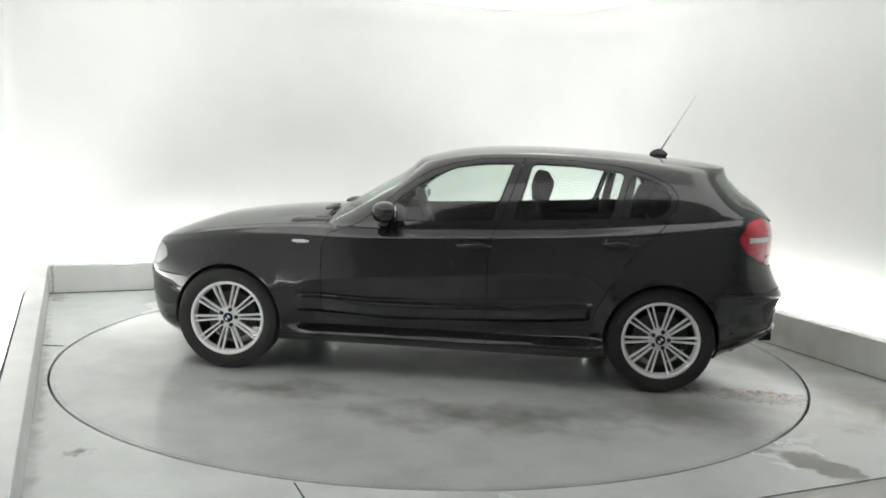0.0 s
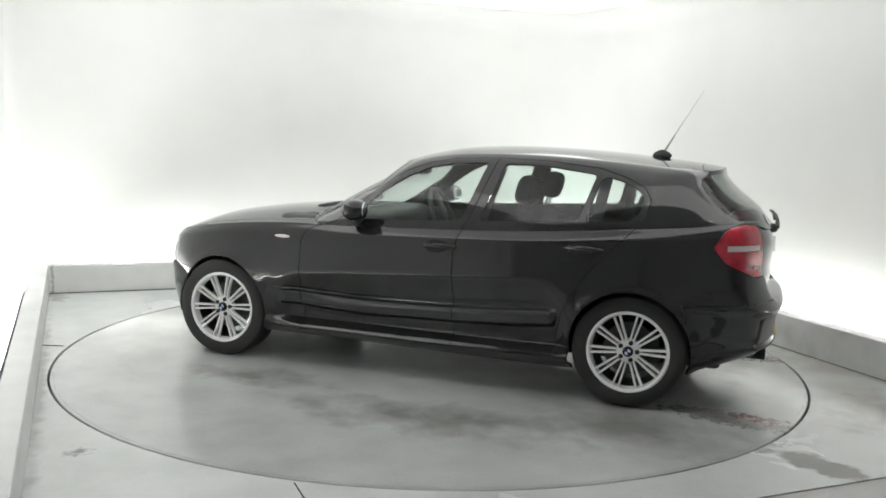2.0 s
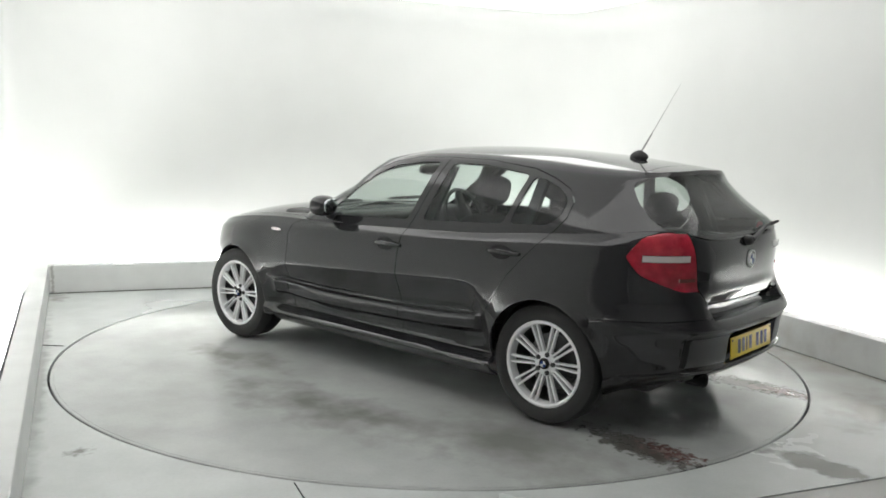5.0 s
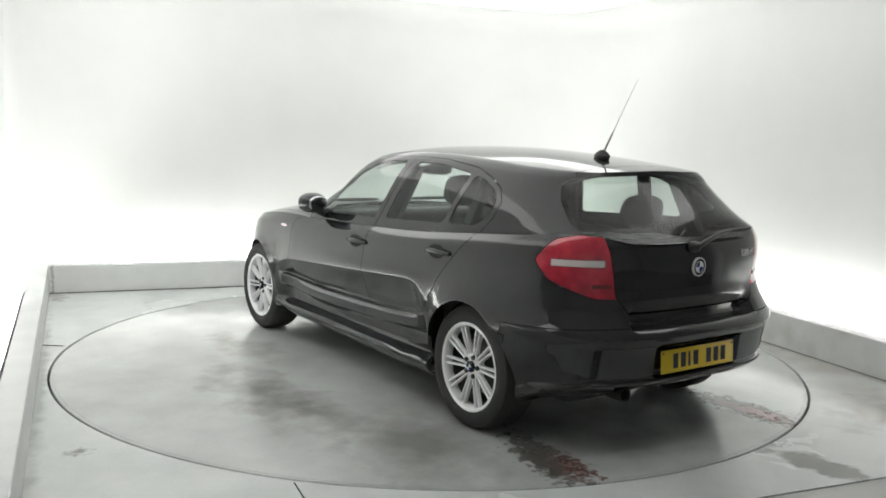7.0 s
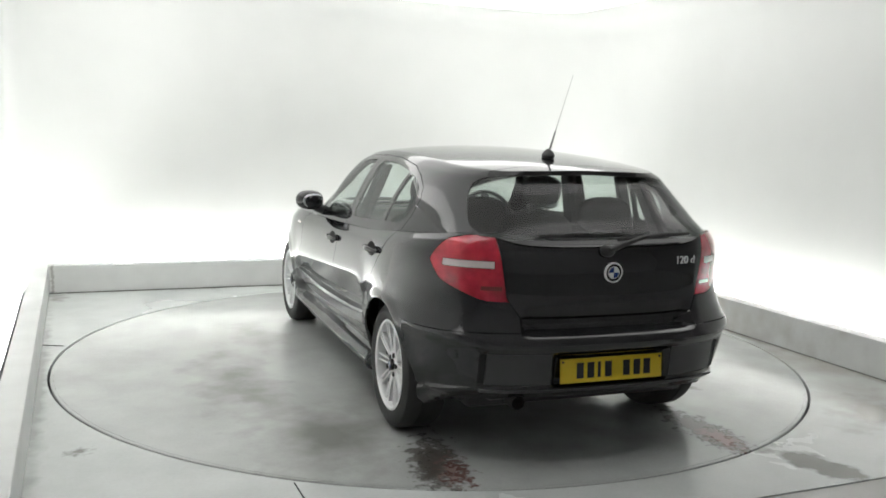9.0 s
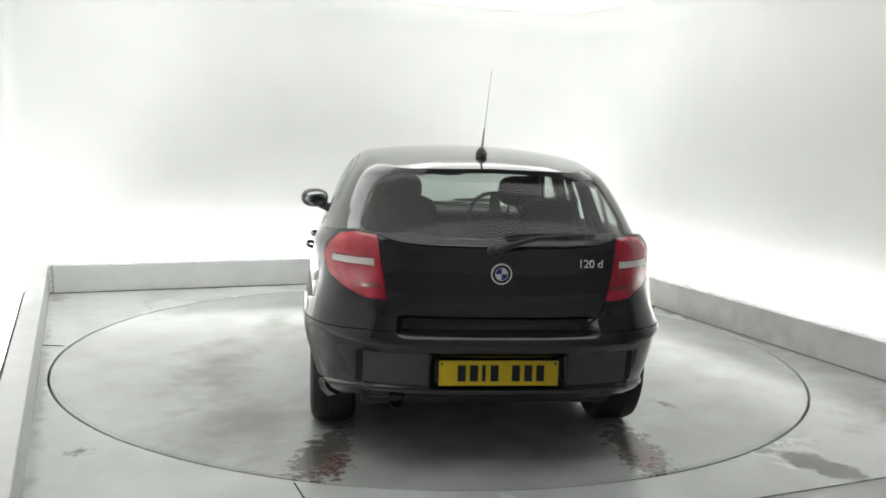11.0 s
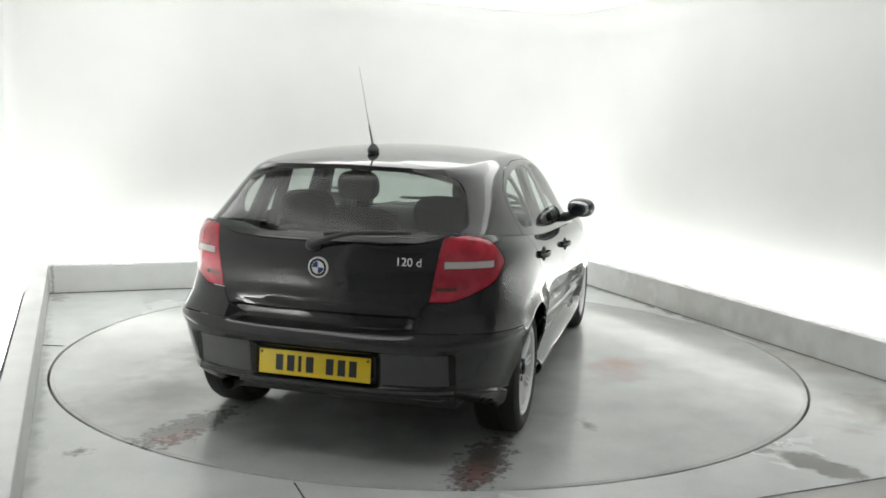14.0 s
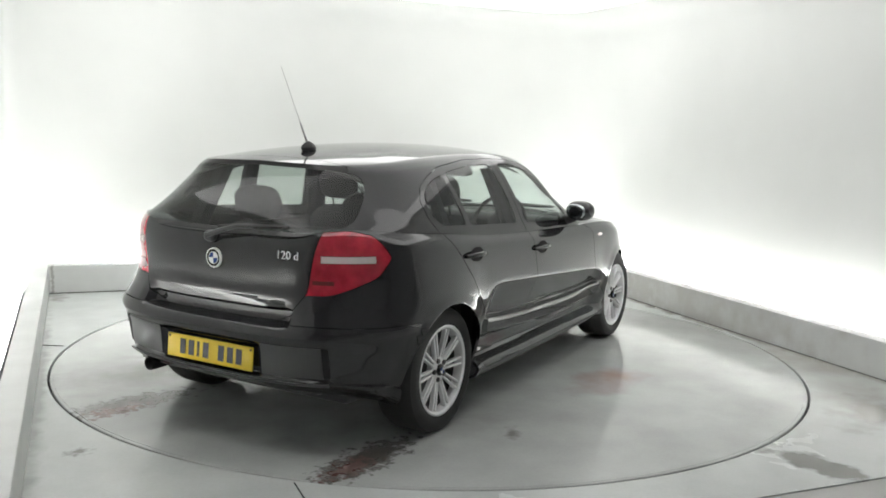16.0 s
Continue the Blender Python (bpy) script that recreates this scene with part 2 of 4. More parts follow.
def build_kerbs():
    bm = bmesh.new()
    box(bm, LEFT, RIGHT, BACK, BACK + KERB_T, -0.02, KERB_H, 0.006)
    setting("kerb_back", bm, KERB, "low white painted kerb along the back wall", "kerb")
    bm = bmesh.new()
    box(bm, LEFT - KERB_T, LEFT - 0.001, FRONT, BACK + KERB_T, -0.02, KERB_H, 0.006)
    setting("kerb_left", bm, KERB, "low white painted kerb along the side wall", "kerb")
    bm = bmesh.new()
    box(bm, RIGHT + 0.001, RIGHT + KERB_T, FRONT, BACK + KERB_T, -0.02, KERB_H, 0.006)
    setting("kerb_right", bm, KERB, "low scuffed white kerb along the side wall", "kerb")
    # thin dark strips along the foot of the back and right kerbs
    strip_mat = material("dark_strip", (0.10, 0.10, 0.095), 0.7)
    for name, b in (("trim_foot_back", (LEFT + 0.002, RIGHT - 0.002, BACK - 0.007, BACK - 0.001, 0.0005, 0.008)), ("trim_foot_right", (RIGHT - 0.006, RIGHT - 0.0005, FRONT + 0.01, BACK - 0.008, 0.0005, 0.005))):
        bm = bmesh.new()
        box(bm, *b)
        setting(name, bm, strip_mat, "thin dark strip along the foot of the kerb", "trim")
    bm = bmesh.new()
    box(bm, LEFT - KERB_T - 0.011, LEFT - KERB_T - 0.003, FRONT, 1.49, -0.02, KERB_H + 0.003)
    setting("trim_left", bm, strip_mat, "thin dark trim along the kerb's outer edge", "trim")


def build_joints():
    """Narrow dark joints in the concrete beside the turntable."""
    for a, b in (((-0.565, -2.392), (-0.495, -2.56)), ((-2.45, -0.20), (-2.62, -0.19))):
        a, b = ROOM.inverted() @ Vector((*a, 0)), ROOM.inverted() @ Vector((*b, 0))
        bm = bmesh.new()
        n = (b - a).cross(Vector((0, 0, 1))).normalized() * 0.002
        ring_loft(bm, [[p + n + Vector((0, 0, -0.01)), p + n + Vector((0, 0, 0.004)), p - n + Vector((0, 0, 0.004)), p - n + Vector((0, 0, -0.01))] for p in (a, b)], caps=True)
        setting("trim_joint", bm, GAP, "thin dark joint in the concrete floor", "joint")


def wall_path():
    """The inner line of the wall, with rounded corners."""
    x0, x1, y1, y0 = LEFT - KERB_T - TROUGH, RIGHT + KERB_T + TROUGH, BACK + KERB_T + TROUGH, FRONT
    pts = [(x0, y0 + (y1 - 0.12 - y0) * i / 20, -1.0, 0.0) for i in range(21)]
    for i in range(1, 9):
        a = math.pi - math.pi / 2 * i / 8
        pts.append((x0 + 0.12 + 0.12 * math.cos(a), y1 - 0.12 + 0.12 * math.sin(a), math.cos(a), math.sin(a)))
    r = 0.7
    pts += [(x0 + 0.12 + (x1 - r - x0 - 0.12) * i / 20, y1, 0.0, 1.0) for i in range(1, 21)]
    for i in range(1, 17):
        a = math.pi / 2 - math.pi / 2 * i / 16
        pts.append((x1 - r + r * math.cos(a), y1 - r + r * math.sin(a), math.cos(a), math.sin(a)))
    pts += [(x1, y1 - r + (y0 - y1 + r) * i / 20, 1.0, 0.0) for i in range(1, 21)]
    return pts


def build_walls():
    bm = bmesh.new()
    prof = [(0.0, -0.05), (0.0, CEIL - 0.25)] + [(-0.25 + 0.25 * math.cos(a), CEIL - 0.25 + 0.25 * math.sin(a)) for a in (math.pi / 2 * i / 8 for i in range(1, 9))]
    prof += [(-0.25, CEIL + 0.1), (0.1, CEIL + 0.1), (0.1, -0.05)]
    path = wall_path()
    ring_loft(bm, [[(x + nx * o, y + ny * o, z) for o, z in prof] for x, y, nx, ny in path], closed=True, caps=True)
    setting("wall", bm, WALL, "seamless white cove wall with rounded corners", "wall", smooth=True)
    # the ceiling between the coves: a dim stretch sheet with brighter panels all round it
    x0, x1 = LEFT - KERB_T - TROUGH + 0.25, RIGHT + KERB_T + TROUGH - 0.25
    y0, y1 = FRONT + 0.001, BACK + KERB_T + TROUGH - 0.25
    w = 0.7
    bm = bmesh.new()
    box(bm, x0 + w, x1 - w, y0 + w, y1 - w, CEIL - 0.004, CEIL + 0.06)
    setting("ceiling", bm, GLOW_CEILING, "dimly glowing white stretch ceiling of the photo booth", "ceiling")
    bm = bmesh.new()
    box(bm, x0 - 0.3, x1 + 0.3, y0, y1 + 0.3, CEIL + 0.101, CEIL + 0.2)
    setting("ceiling_slab", bm, WALL, "white slab above the ceiling panels", "ceiling")
    runs = [(x0, x1, y1 - w, y1, 5, 0), (x0, x1, y0, y0 + w, 5, 0), (x0, x0 + w, y0 + w, y1 - w, 5, 1), (x1 - w, x1, y0 + w, y1 - w, 5, 1)]
    for a, b, c, d, n, axis in runs:
        for k in range(n):
            e = [a, b, c, d]
            lo, hi = e[2 * axis], e[2 * axis + 1]
            e[2 * axis], e[2 * axis + 1] = lo + (hi - lo) * k / n + 0.002, lo + (hi - lo) * (k + 1) / n - 0.002
            bm = bmesh.new()
            box(bm, *e, CEIL - 0.002, CEIL + 0.05)
            ob = part("ceiling_light", bm, GLOW_EDGE, smooth=False)
            ob.matrix_world = ROOM
            tagged(ob, "glowing white light panel at the ceiling's edge", "ceiling light", "light panels round the ceiling")
    # unseen hall added before the booth; its pale, near walls brighten the car's reflections
    x0, x1, y0, y1 = LEFT - 1.8, RIGHT + 1.8, FRONT - 4.2, FRONT - 0.01
    for name, b in (("wall_south", (x0, x1, y0 - 0.15, y0, -0.1, 3.6)), ("wall_west", (x0 - 0.15, x0 - 0.002, y0 - 0.15, y1, -0.1, 3.6)), ("wall_east", (x1 + 0.002, x1 + 0.15, y0 - 0.15, y1, -0.1, 3.6)),
                    ("wall_front_west", (x0, LEFT - KERB_T - TROUGH - 0.002, y1 - 0.15, y1, 0.0, 3.6)), ("wall_front_east", (RIGHT + KERB_T + TROUGH + 0.002, x1, y1 - 0.15, y1, 0.0, 3.6)),
                    ("wall_lintel", (LEFT - KERB_T - TROUGH, RIGHT + KERB_T + TROUGH, y1 - 0.15, y1, CEIL + 0.02, 3.6)), ("hall_ceiling", (x0 - 0.15, x1 + 0.15, y0 - 0.15, y1, 3.602, 3.75))):
        bm = bmesh.new()
        box(bm, *b)
        setting(name, bm, HALL_WALL, "pale unlit wall added to close the unseen hall" if "wall" in name else "pale unlit ceiling added over the unseen hall", "wall" if "wall" in name else "ceiling")


def build_strips():
    """Light tubes lying in the troughs between kerb and wall."""
    r, z = 0.025, 0.155
    runs = [((LEFT + 0.2, BACK + KERB_T + 0.09), (RIGHT - 0.2, BACK + KERB_T + 0.09)),
            ((LEFT - KERB_T - 0.09, FRONT + 0.3), (LEFT - KERB_T - 0.09, BACK)),
            ((RIGHT + KERB_T + 0.09, FRONT + 0.3), (RIGHT + KERB_T + 0.09, BACK - 0.1))]
    for (xa, ya), (xb, yb) in runs:
        for k in range(4):
            a = Vector((xa, ya, z)).lerp(Vector((xb, yb, z)), k / 4 + 0.004)
            b = Vector((xa, ya, z)).lerp(Vector((xb, yb, z)), (k + 1) / 4 - 0.004)
            bm = bmesh.new()
            tube(bm, [a, b], r, 12)
            ob = part("light_tube", bm, GLOW_STRIP)
            ob.matrix_world = ROOM
            tagged(ob, "glowing white light tube lying behind the kerb", "light tube", "tubes behind the kerbs")


def build_turntable():
    table = new("turntable")
    tagged(table, "round grey concrete turntable, damp with muddy tyre marks", "turntable")
    r = R_TABLE - 0.013
    bm = bmesh.new()
    lathe(bm, [(0.0005, 0.0), (0.6, 0.0), (1.4, 0.0), (r - 0.021, 0.0), (r - 0.021, -0.055), (0.0005, -0.055)], 160, close=True)
    bmesh.ops.recalc_face_normals(bm, faces=bm.faces)
    part("deck", bm, DISC, table)
    bm = bmesh.new()
    lathe(bm, [(r - 0.0205, -0.001), (r - 0.004, -0.001), (r, -0.005), (r, -0.058), (r - 0.0205, -0.058)], 160, close=True)
    bmesh.ops.recalc_face_normals(bm, faces=bm.faces)
    part("edge_ring", bm, DISC, table)
    return table


build_floor()
build_kerbs()
build_joints()
build_walls()
build_strips()
turntable = build_turntable()


# ---- the car: x forward, y to its left, z up, origin on the ground between the axles ----
AXLE_F, AXLE_R, HUB_Z, ARCH = 1.312, -1.312, 0.322, 0.338
BELT = [(-2.06, 0.995), (-2.0, 1.02), (-1.94, 1.048), (-1.82, 1.05), (-1.65, 1.03), (-1.3, 1.0), (-0.8, 0.955), (-0.27, 0.93), (0.4, 0.908), (0.9, 0.90), (1.3, 0.865), (1.6, 0.818), (1.85, 0.765), (2.0, 0.725)]
SOLE = [(-2.1, 0.33), (-2.0, 0.32), (-1.9, 0.30), (-1.72, 0.245), (-1.6, 0.20), (-0.9, 0.185), (0.9, 0.20), (1.55, 0.15), (1.8, 0.14), (2.0, 0.17)]
ROOF = [(-1.84, 1.312), (-1.7, 1.339), (-1.5, 1.365), (-1.37, 1.378), (-1.1, 1.401), (-0.75, 1.417), (-0.45, 1.419), (-0.2, 1.408), (0.0, 1.379), (0.21, 1.324), (0.32, 1.282)]
SILL_LINE = [(-2.1, 0.985), (-2.0, 1.01), (-1.94, 1.04), (-1.82, 1.04), (-1.65, 1.02), (-1.3, 0.99), (-0.8, 0.945), (-0.27, 0.92), (0.4, 0.895), (1.02, 0.94)]
HALF_WIDTH = [(0.17, 0.80), (0.20, 0.832), (0.24, 0.846), (0.26, 0.8465), (0.275, 0.842), (0.29, 0.835), (0.32, 0.836), (0.36, 0.842), (0.42, 0.850), (0.50, 0.858), (0.58, 0.864), (0.64, 0.866), (0.70, 0.864), (0.76, 0.860), (0.82, 0.855), (0.87, 0.850), (0.89, 0.847), (0.90, 0.844), (0.915, 0.836), (0.93, 0.826), (0.95, 0.812)]
TAIL_X = [(0.17, 2.055), (0.24, 2.08), (0.30, 2.092), (0.36, 2.098), (0.45, 2.102), (0.54, 2.112), (0.556, 2.122), (0.568, 2.124), (0.585, 2.113), (0.62, 2.092), (0.66, 2.068), (0.70, 2.046), (0.725, 2.036), (0.76, 2.034), (0.80, 2.038), (0.88, 2.038), (0.93, 2.022), (0.95, 2.005)]
NOSE_X = [(0.17, 1.86), (0.24, 1.96), (0.34, 2.005), (0.5, 2.015), (0.62, 2.02), (0.75, 2.015), (0.88, 1.985), (0.95, 1.95)]
LEVELS = [0.17, 0.185, 0.2, 0.22, 0.235, 0.25, 0.26, 0.27, 0.28, 0.29, 0.30, 0.325, 0.35, 0.37, 0.38, 0.39, 0.40, 0.412, 0.43, 0.45, 0.47, 0.48, 0.488, 0.495, 0.503, 0.513, 0.525, 0.54, 0.553, 0.565, 0.578, 0.59, 0.602, 0.614, 0.626, 0.638, 0.648, 0.655, 0.662, 0.669, 0.678, 0.69, 0.705, 0.72, 0.735, 0.75, 0.77, 0.79, 0.81, 0.83, 0.85, 0.87, 0.88, 0.89, 0.90, 0.908, 0.916, 0.924, 0.932, 0.94, 0.95]
# the swage line over the doors' hollow, and the upper edge of the moulding below it
CREASE = [(-0.985, 0.50), (-0.95, 0.565), (-0.90, 0.630), (-0.85, 0.676), (-0.79, 0.690), (-0.62, 0.684), (-0.28, 0.663), (0.33, 0.624), (0.70, 0.597), (0.78, 0.580), (0.84, 0.545), (0.90, 0.49), (0.95, 0.44)]
MOULDING = [(-0.90, 0.515), (-0.62, 0.493), (-0.28, 0.478), (0.33, 0.468), (0.80, 0.489), (0.9, 0.49)]


def half_outline(a_r, a_f, b, p_r, p_f, q, xc, n_r=88, n_f=70):
    """Half a rounded plan outline, from the tail's middle round the side to the nose's middle."""
    out = []
    for a, p, n, sign in ((a_r, p_r, n_r, -1), (a_f, p_f, n_f, 1)):
        dense = []
        for i in range(241):
            th = math.pi / 2 * i / 240
            dense.append((xc + sign * a * math.cos(th) ** (2 / p), b * math.sin(th) ** (2 / q)))
        run = [0.0]
        for u, v in zip(dense, dense[1:]):
            run.append(run[-1] + math.dist(u, v))
        pts, k = [], 0
        for i in range(n + 1):
            want = run[-1] * i / n
            while k < 239 and run[k + 1] < want:
                k += 1
            f = (want - run[k]) / max(run[k + 1] - run[k], 1e-9)
            pts.append((dense[k][0] + f * (dense[k + 1][0] - dense[k][0]), dense[k][1] + f * (dense[k + 1][1] - dense[k][1])))
        out += pts if sign < 0 else pts[::-1][1:]
    return out


def ease(a, b, v):
    """Rises smoothly from 0 at a to 1 at b."""
    u = min(1.0, max(0.0, (v - a) / (b - a)))
    return u * u * (3 - 2 * u)


def flare(x, z):
    """How far the flank swells or hollows: wheel arches, door hollow, moulding, bumper side."""
    f = 0.0
    for xa in (AXLE_F, AXLE_R):
        d = math.hypot(x - xa, z - HUB_Z)
        f += 0.014 * math.exp(-((d - ARCH) / 0.035) ** 2) * (1 if z > 0.2 else 0)
        if z > HUB_Z:
            f += 0.012 * math.exp(-((d - ARCH - 0.03) / 0.13) ** 2)
    if -0.99 < x < 0.95:
        c = curve_at(CREASE, x)
        slope = (curve_at(CREASE, x + 0.01) - curve_at(CREASE, x - 0.01)) / 0.02
        w = ease(0.43, 0.58, c)
        d = (c - z) / math.hypot(1.0, slope)
        if d < 0:
            f += w * 0.009 * math.exp(-(d / 0.07) ** 2)
        else:
            f += w * (0.009 - 0.060 * min(1.0, d / 0.15) ** 0.85 * ease(0.25, 0.31, z))
    w = ease(-0.90, -0.86, x) * (1 - ease(0.83, 0.88, x))
    if w:
        e = (curve_at(MOULDING, x) - z) / 0.085
        f += w * (0.036 * ease(-0.12, 0.14, e) + 0.010 * max(0.0, min(1.0, e))) * (1 - ease(0.9, 1.25, e))
    if x < -1.56:
        t = ease(-1.56, -1.68, x)
        f += t * (0.010 * math.exp(-((z - 0.605) / 0.025) ** 2) - 0.14 * max(0.0, 0.60 - z))
    return f


def tail_swell(y, z):
    """How far the tail stands out: the gate's lower facet, and the bumper's pocket, which is sunk."""
    y = abs(y)
    facet = 0.0
    if 0.612 < z < 0.75:
        facet = (1 - ease(0.41, 0.47, y)) * ease(0.612, 0.632, z) * (0.004 - 0.582 * (0.75 - z) - 0.018 * (1 - ease(0.676, 0.688, z)))
    pocket = 0.018 * (1 - ease(0.625, 0.65, y)) * ease(0.365, 0.385, z) * (1 - ease(0.52, 0.55, z))
    pocket += 0.03 * (1 - ease(0.285, 0.30, y)) * ease(0.372, 0.382, z) * (1 - ease(0.51, 0.53, z))
    return facet - pocket


def tail_power(lv):
    """How square the tail is in plan: the bumper more than the body above it."""
    return 9.0 + 2.0 * min(1.0, max(0.0, (0.66 - lv) / 0.08))


LEVEL_KNOTS = (0.17, 0.30, 0.39, 0.488, 0.655, 0.95)
SWAGE = [(-1.0, 0.692), (-0.79, 0.690), (-0.62, 0.684), (-0.28, 0.663), (0.33, 0.624), (0.70, 0.597), (1.0, 0.585)]


def height_knots(x):
    """The heights at which the levels of LEVEL_KNOTS run at x."""
    sole, top = curve_at(SOLE, x), curve_at(BELT, x)
    plain = [sole + (lv - 0.17) * (0.45 - sole) / 0.28 if lv < 0.45 else 0.45 + (lv - 0.45) * (top - 0.45) / 0.5 for lv in LEVEL_KNOTS]
    w = ease(-1.15, -0.9, x) * (1 - ease(0.9, 1.15, x))
    edge = curve_at(MOULDING, x)
    door = (plain[0], plain[1], edge - 0.085, edge, curve_at(SWAGE, x), plain[5])
    return [a + w * (b - a) for a, b in zip(plain, door)]


def height_of(x, lv):
    zs = height_knots(x)
    for k in range(5):
        if lv <= LEVEL_KNOTS[k + 1] or k == 4:
            return zs[k] + (lv - LEVEL_KNOTS[k]) * (zs[k + 1] - zs[k]) / (LEVEL_KNOTS[k + 1] - LEVEL_KNOTS[k])


def lower_shell():
    rings = []
    for lv in LEVELS:
        ring = []
        for x, y in half_outline(curve_at(TAIL_X, lv), curve_at(NOSE_X, lv), curve_at(HALF_WIDTH, lv), tail_power(lv), 4.2, 2.9, 0.0):
            z = height_of(x, lv)
            ring.append((x - (tail_swell(y, z) if x < -1.85 else 0.0), y + flare(x, z) * ease(0.5, 0.7, y), z))
        rings.append(ring)
    # the shoulder turns in under the glass house; over the nose it runs on as the bonnet
    last = rings[-1]
    for k in range(1, 11):
        f = k / 10
        ring = []
        for x, y, z in last:
            w = ease(0.62, 0.74, x)
            inner = y * (1 - (0.12 + 0.08 * ease(-1.2, -1.9, x)) * f) * (1 - w) + y * (1 - f) * w
            dome = 0.074 * (1 - (1 - f) ** 2.4) * min(1.0, max(0.0, (2.0 - x) / 0.45)) ** 0.7
            ring.append((x - (x + 1.9) * 0.12 * f * (1 - w) * (1 if x < -1.9 else 0), inner, z + dome * w + 0.004 * f * (1 - w)))
        rings.append(ring)
    bm = bmesh.new()
    ring_loft(bm, rings, closed=False)
    return bm


GLASS_W = [(0.0, 0.806), (0.25, 0.778), (0.5, 0.741), (0.75, 0.69), (0.88, 0.65), (0.95, 0.615), (1.0, 0.565)]
GLASS_R = [(0.0, 1.625), (0.06, 1.60), (0.4, 1.48), (0.8, 1.352), (0.92, 1.338), (1.0, 1.335)]
GLASS_F = [(0.0, 1.215), (0.3, 1.06), (0.6, 0.89), (0.85, 0.72), (1.0, 0.60)]


def roof_z(x, y):
    return curve_at(ROOF, x) - 0.05 * (abs(y) / 0.6) ** 2.2


def upper_shell():
    rings = []
    for k in range(21):
        g = min(1.0, k / 18) if k < 17 else 0.9 + 0.1 * (k - 16) / 4
        ring = []
        for x, y in half_outline(curve_at(GLASS_R, g), curve_at(GLASS_F, g), curve_at(GLASS_W, g), 8.0, 11.0, 3.5, -0.4, 52, 48):
            base = curve_at(SILL_LINE, x)
            y *= 1 - 0.08 * (1 - 0.6 * g) * ease(-1.0, -1.9, x)
            ring.append((x, y, base + g * (roof_z(x, y) - base)))
        rings.append(ring)
    top = rings[-1]
    for r in (0.96, 0.9, 0.8, 0.65, 0.5, 0.35, 0.2, 0.08):
        ring = []
        for x, y, z in top:
            xx, yy = -0.65 + (x + 0.65) * r, y * r
            ring.append((xx, yy, roof_z(xx, yy)))
        rings.append(ring)
    bm = bmesh.new()
    ring_loft(bm, rings, closed=False)
    bm.faces.new([v for v in bm.verts][-len(top):])
    return bm


def knife(bm, outline, axes, keep, closed=True):
    """Cuts the faces that satisfy keep(centre) along a flat outline seen along the third axis."""
    i, j = axes
    n = len(outline)
    for k in range(n if closed else n - 1):
        (ax, ay), (bx, by) = outline[k], outline[(k + 1) % n]
        x0, x1, y0, y1 = min(ax, bx) - 1e-4, max(ax, bx) + 1e-4, min(ay, by) - 1e-4, max(ay, by) + 1e-4
        no = [0.0, 0.0, 0.0]
        no[i], no[j] = by - ay, ax - bx
        co = [0.0, 0.0, 0.0]
        co[i], co[j] = ax, ay
        hit = []
        for f in bm.faces:
            us = [v.co[i] for v in f.verts]
            vs = [v.co[j] for v in f.verts]
            if max(us) >= x0 and min(us) <= x1 and max(vs) >= y0 and min(vs) <= y1 and keep(f.calc_center_median()):
                hit.append(f)
        geom = list({e for f in hit for e in f.edges}) + list({v for f in hit for v in f.verts}) + hit
        if hit:
            bmesh.ops.bisect_plane(bm, geom=geom, plane_co=co, plane_no=no, dist=1e-5)


def inside(outline, x, y):
    odd = False
    for (ax, ay), (bx, by) in zip(outline, outline[1:] + outline[:1]):
        if (ay > y) != (by > y) and x < (bx - ax) * (y - ay) / (by - ay) + ax:
            odd = not odd
    return odd


def rounded(points, r=0.03, n=4):
    """The polygon with its corners rounded."""
    out = []
    for k, p in enumerate(points):
        p, a, b = Vector(p), Vector(points[k - 1]), Vector(points[(k + 1) % len(points)])
        u, v = a - p, b - p
        c = min(r, 0.45 * u.length, 0.45 * v.length)
        s, e = p + u.normalized() * c, p + v.normalized() * c
        for i in range(n + 1):
            t = i / n
            out.append(tuple((1 - t) ** 2 * s + 2 * t * (1 - t) * p + t * t * e))
    return out


FRONT_PANE = rounded([(0.41, 0.955), (0.24, 1.12), (0.08, 1.225), (-0.06, 1.285), (-0.22, 1.312), (-0.415, 1.322), (-0.35, 1.13), (-0.295, 0.985)], 0.03)
REAR_PANE = rounded([(-0.415, 0.992), (-0.525, 1.322), (-0.78, 1.318), (-1.065, 1.285), (-0.985, 1.022)], 0.03)
QUARTER_PANE = rounded([(-1.03, 1.026), (-1.105, 1.277), (-1.20, 1.258), (-1.30, 1.215), (-1.345, 1.16), (-1.325, 1.085), (-1.26, 1.037)], 0.03)
FRONT_DOOR = [(0.715, 0.245), (0.72, 0.5), (0.72, 0.80), (0.68, 0.875), (0.50, 0.94), (0.27, 1.145), (0.10, 1.258), (-0.06, 1.315), (-0.22, 1.342), (-0.475, 1.352), (-0.41, 1.16), (-0.345, 0.99), (-0.30, 0.90), (-0.28, 0.80), (-0.28, 0.245)]
REAR_DOOR = [(-0.28, 0.245), (-0.28, 0.80), (-0.30, 0.90), (-0.345, 0.99), (-0.41, 1.16), (-0.475, 1.352), (-0.78, 1.348), (-1.08, 1.318), (-1.23, 1.275), (-1.335, 1.225), (-1.38, 1.16), (-1.365, 1.08), (-1.29, 0.98), (-1.17, 0.86), (-1.08, 0.76), (-0.99, 0.62), (-0.93, 0.50), (-0.90, 0.38), (-0.89, 0.245)]
TAIL_LAMP = rounded([(-1.725, 0.925), (-1.79, 1.025), (-1.86, 1.049), (-2.2, 1.02), (-2.2, 0.745), (-1.95, 0.757), (-1.79, 0.84)], 0.02)
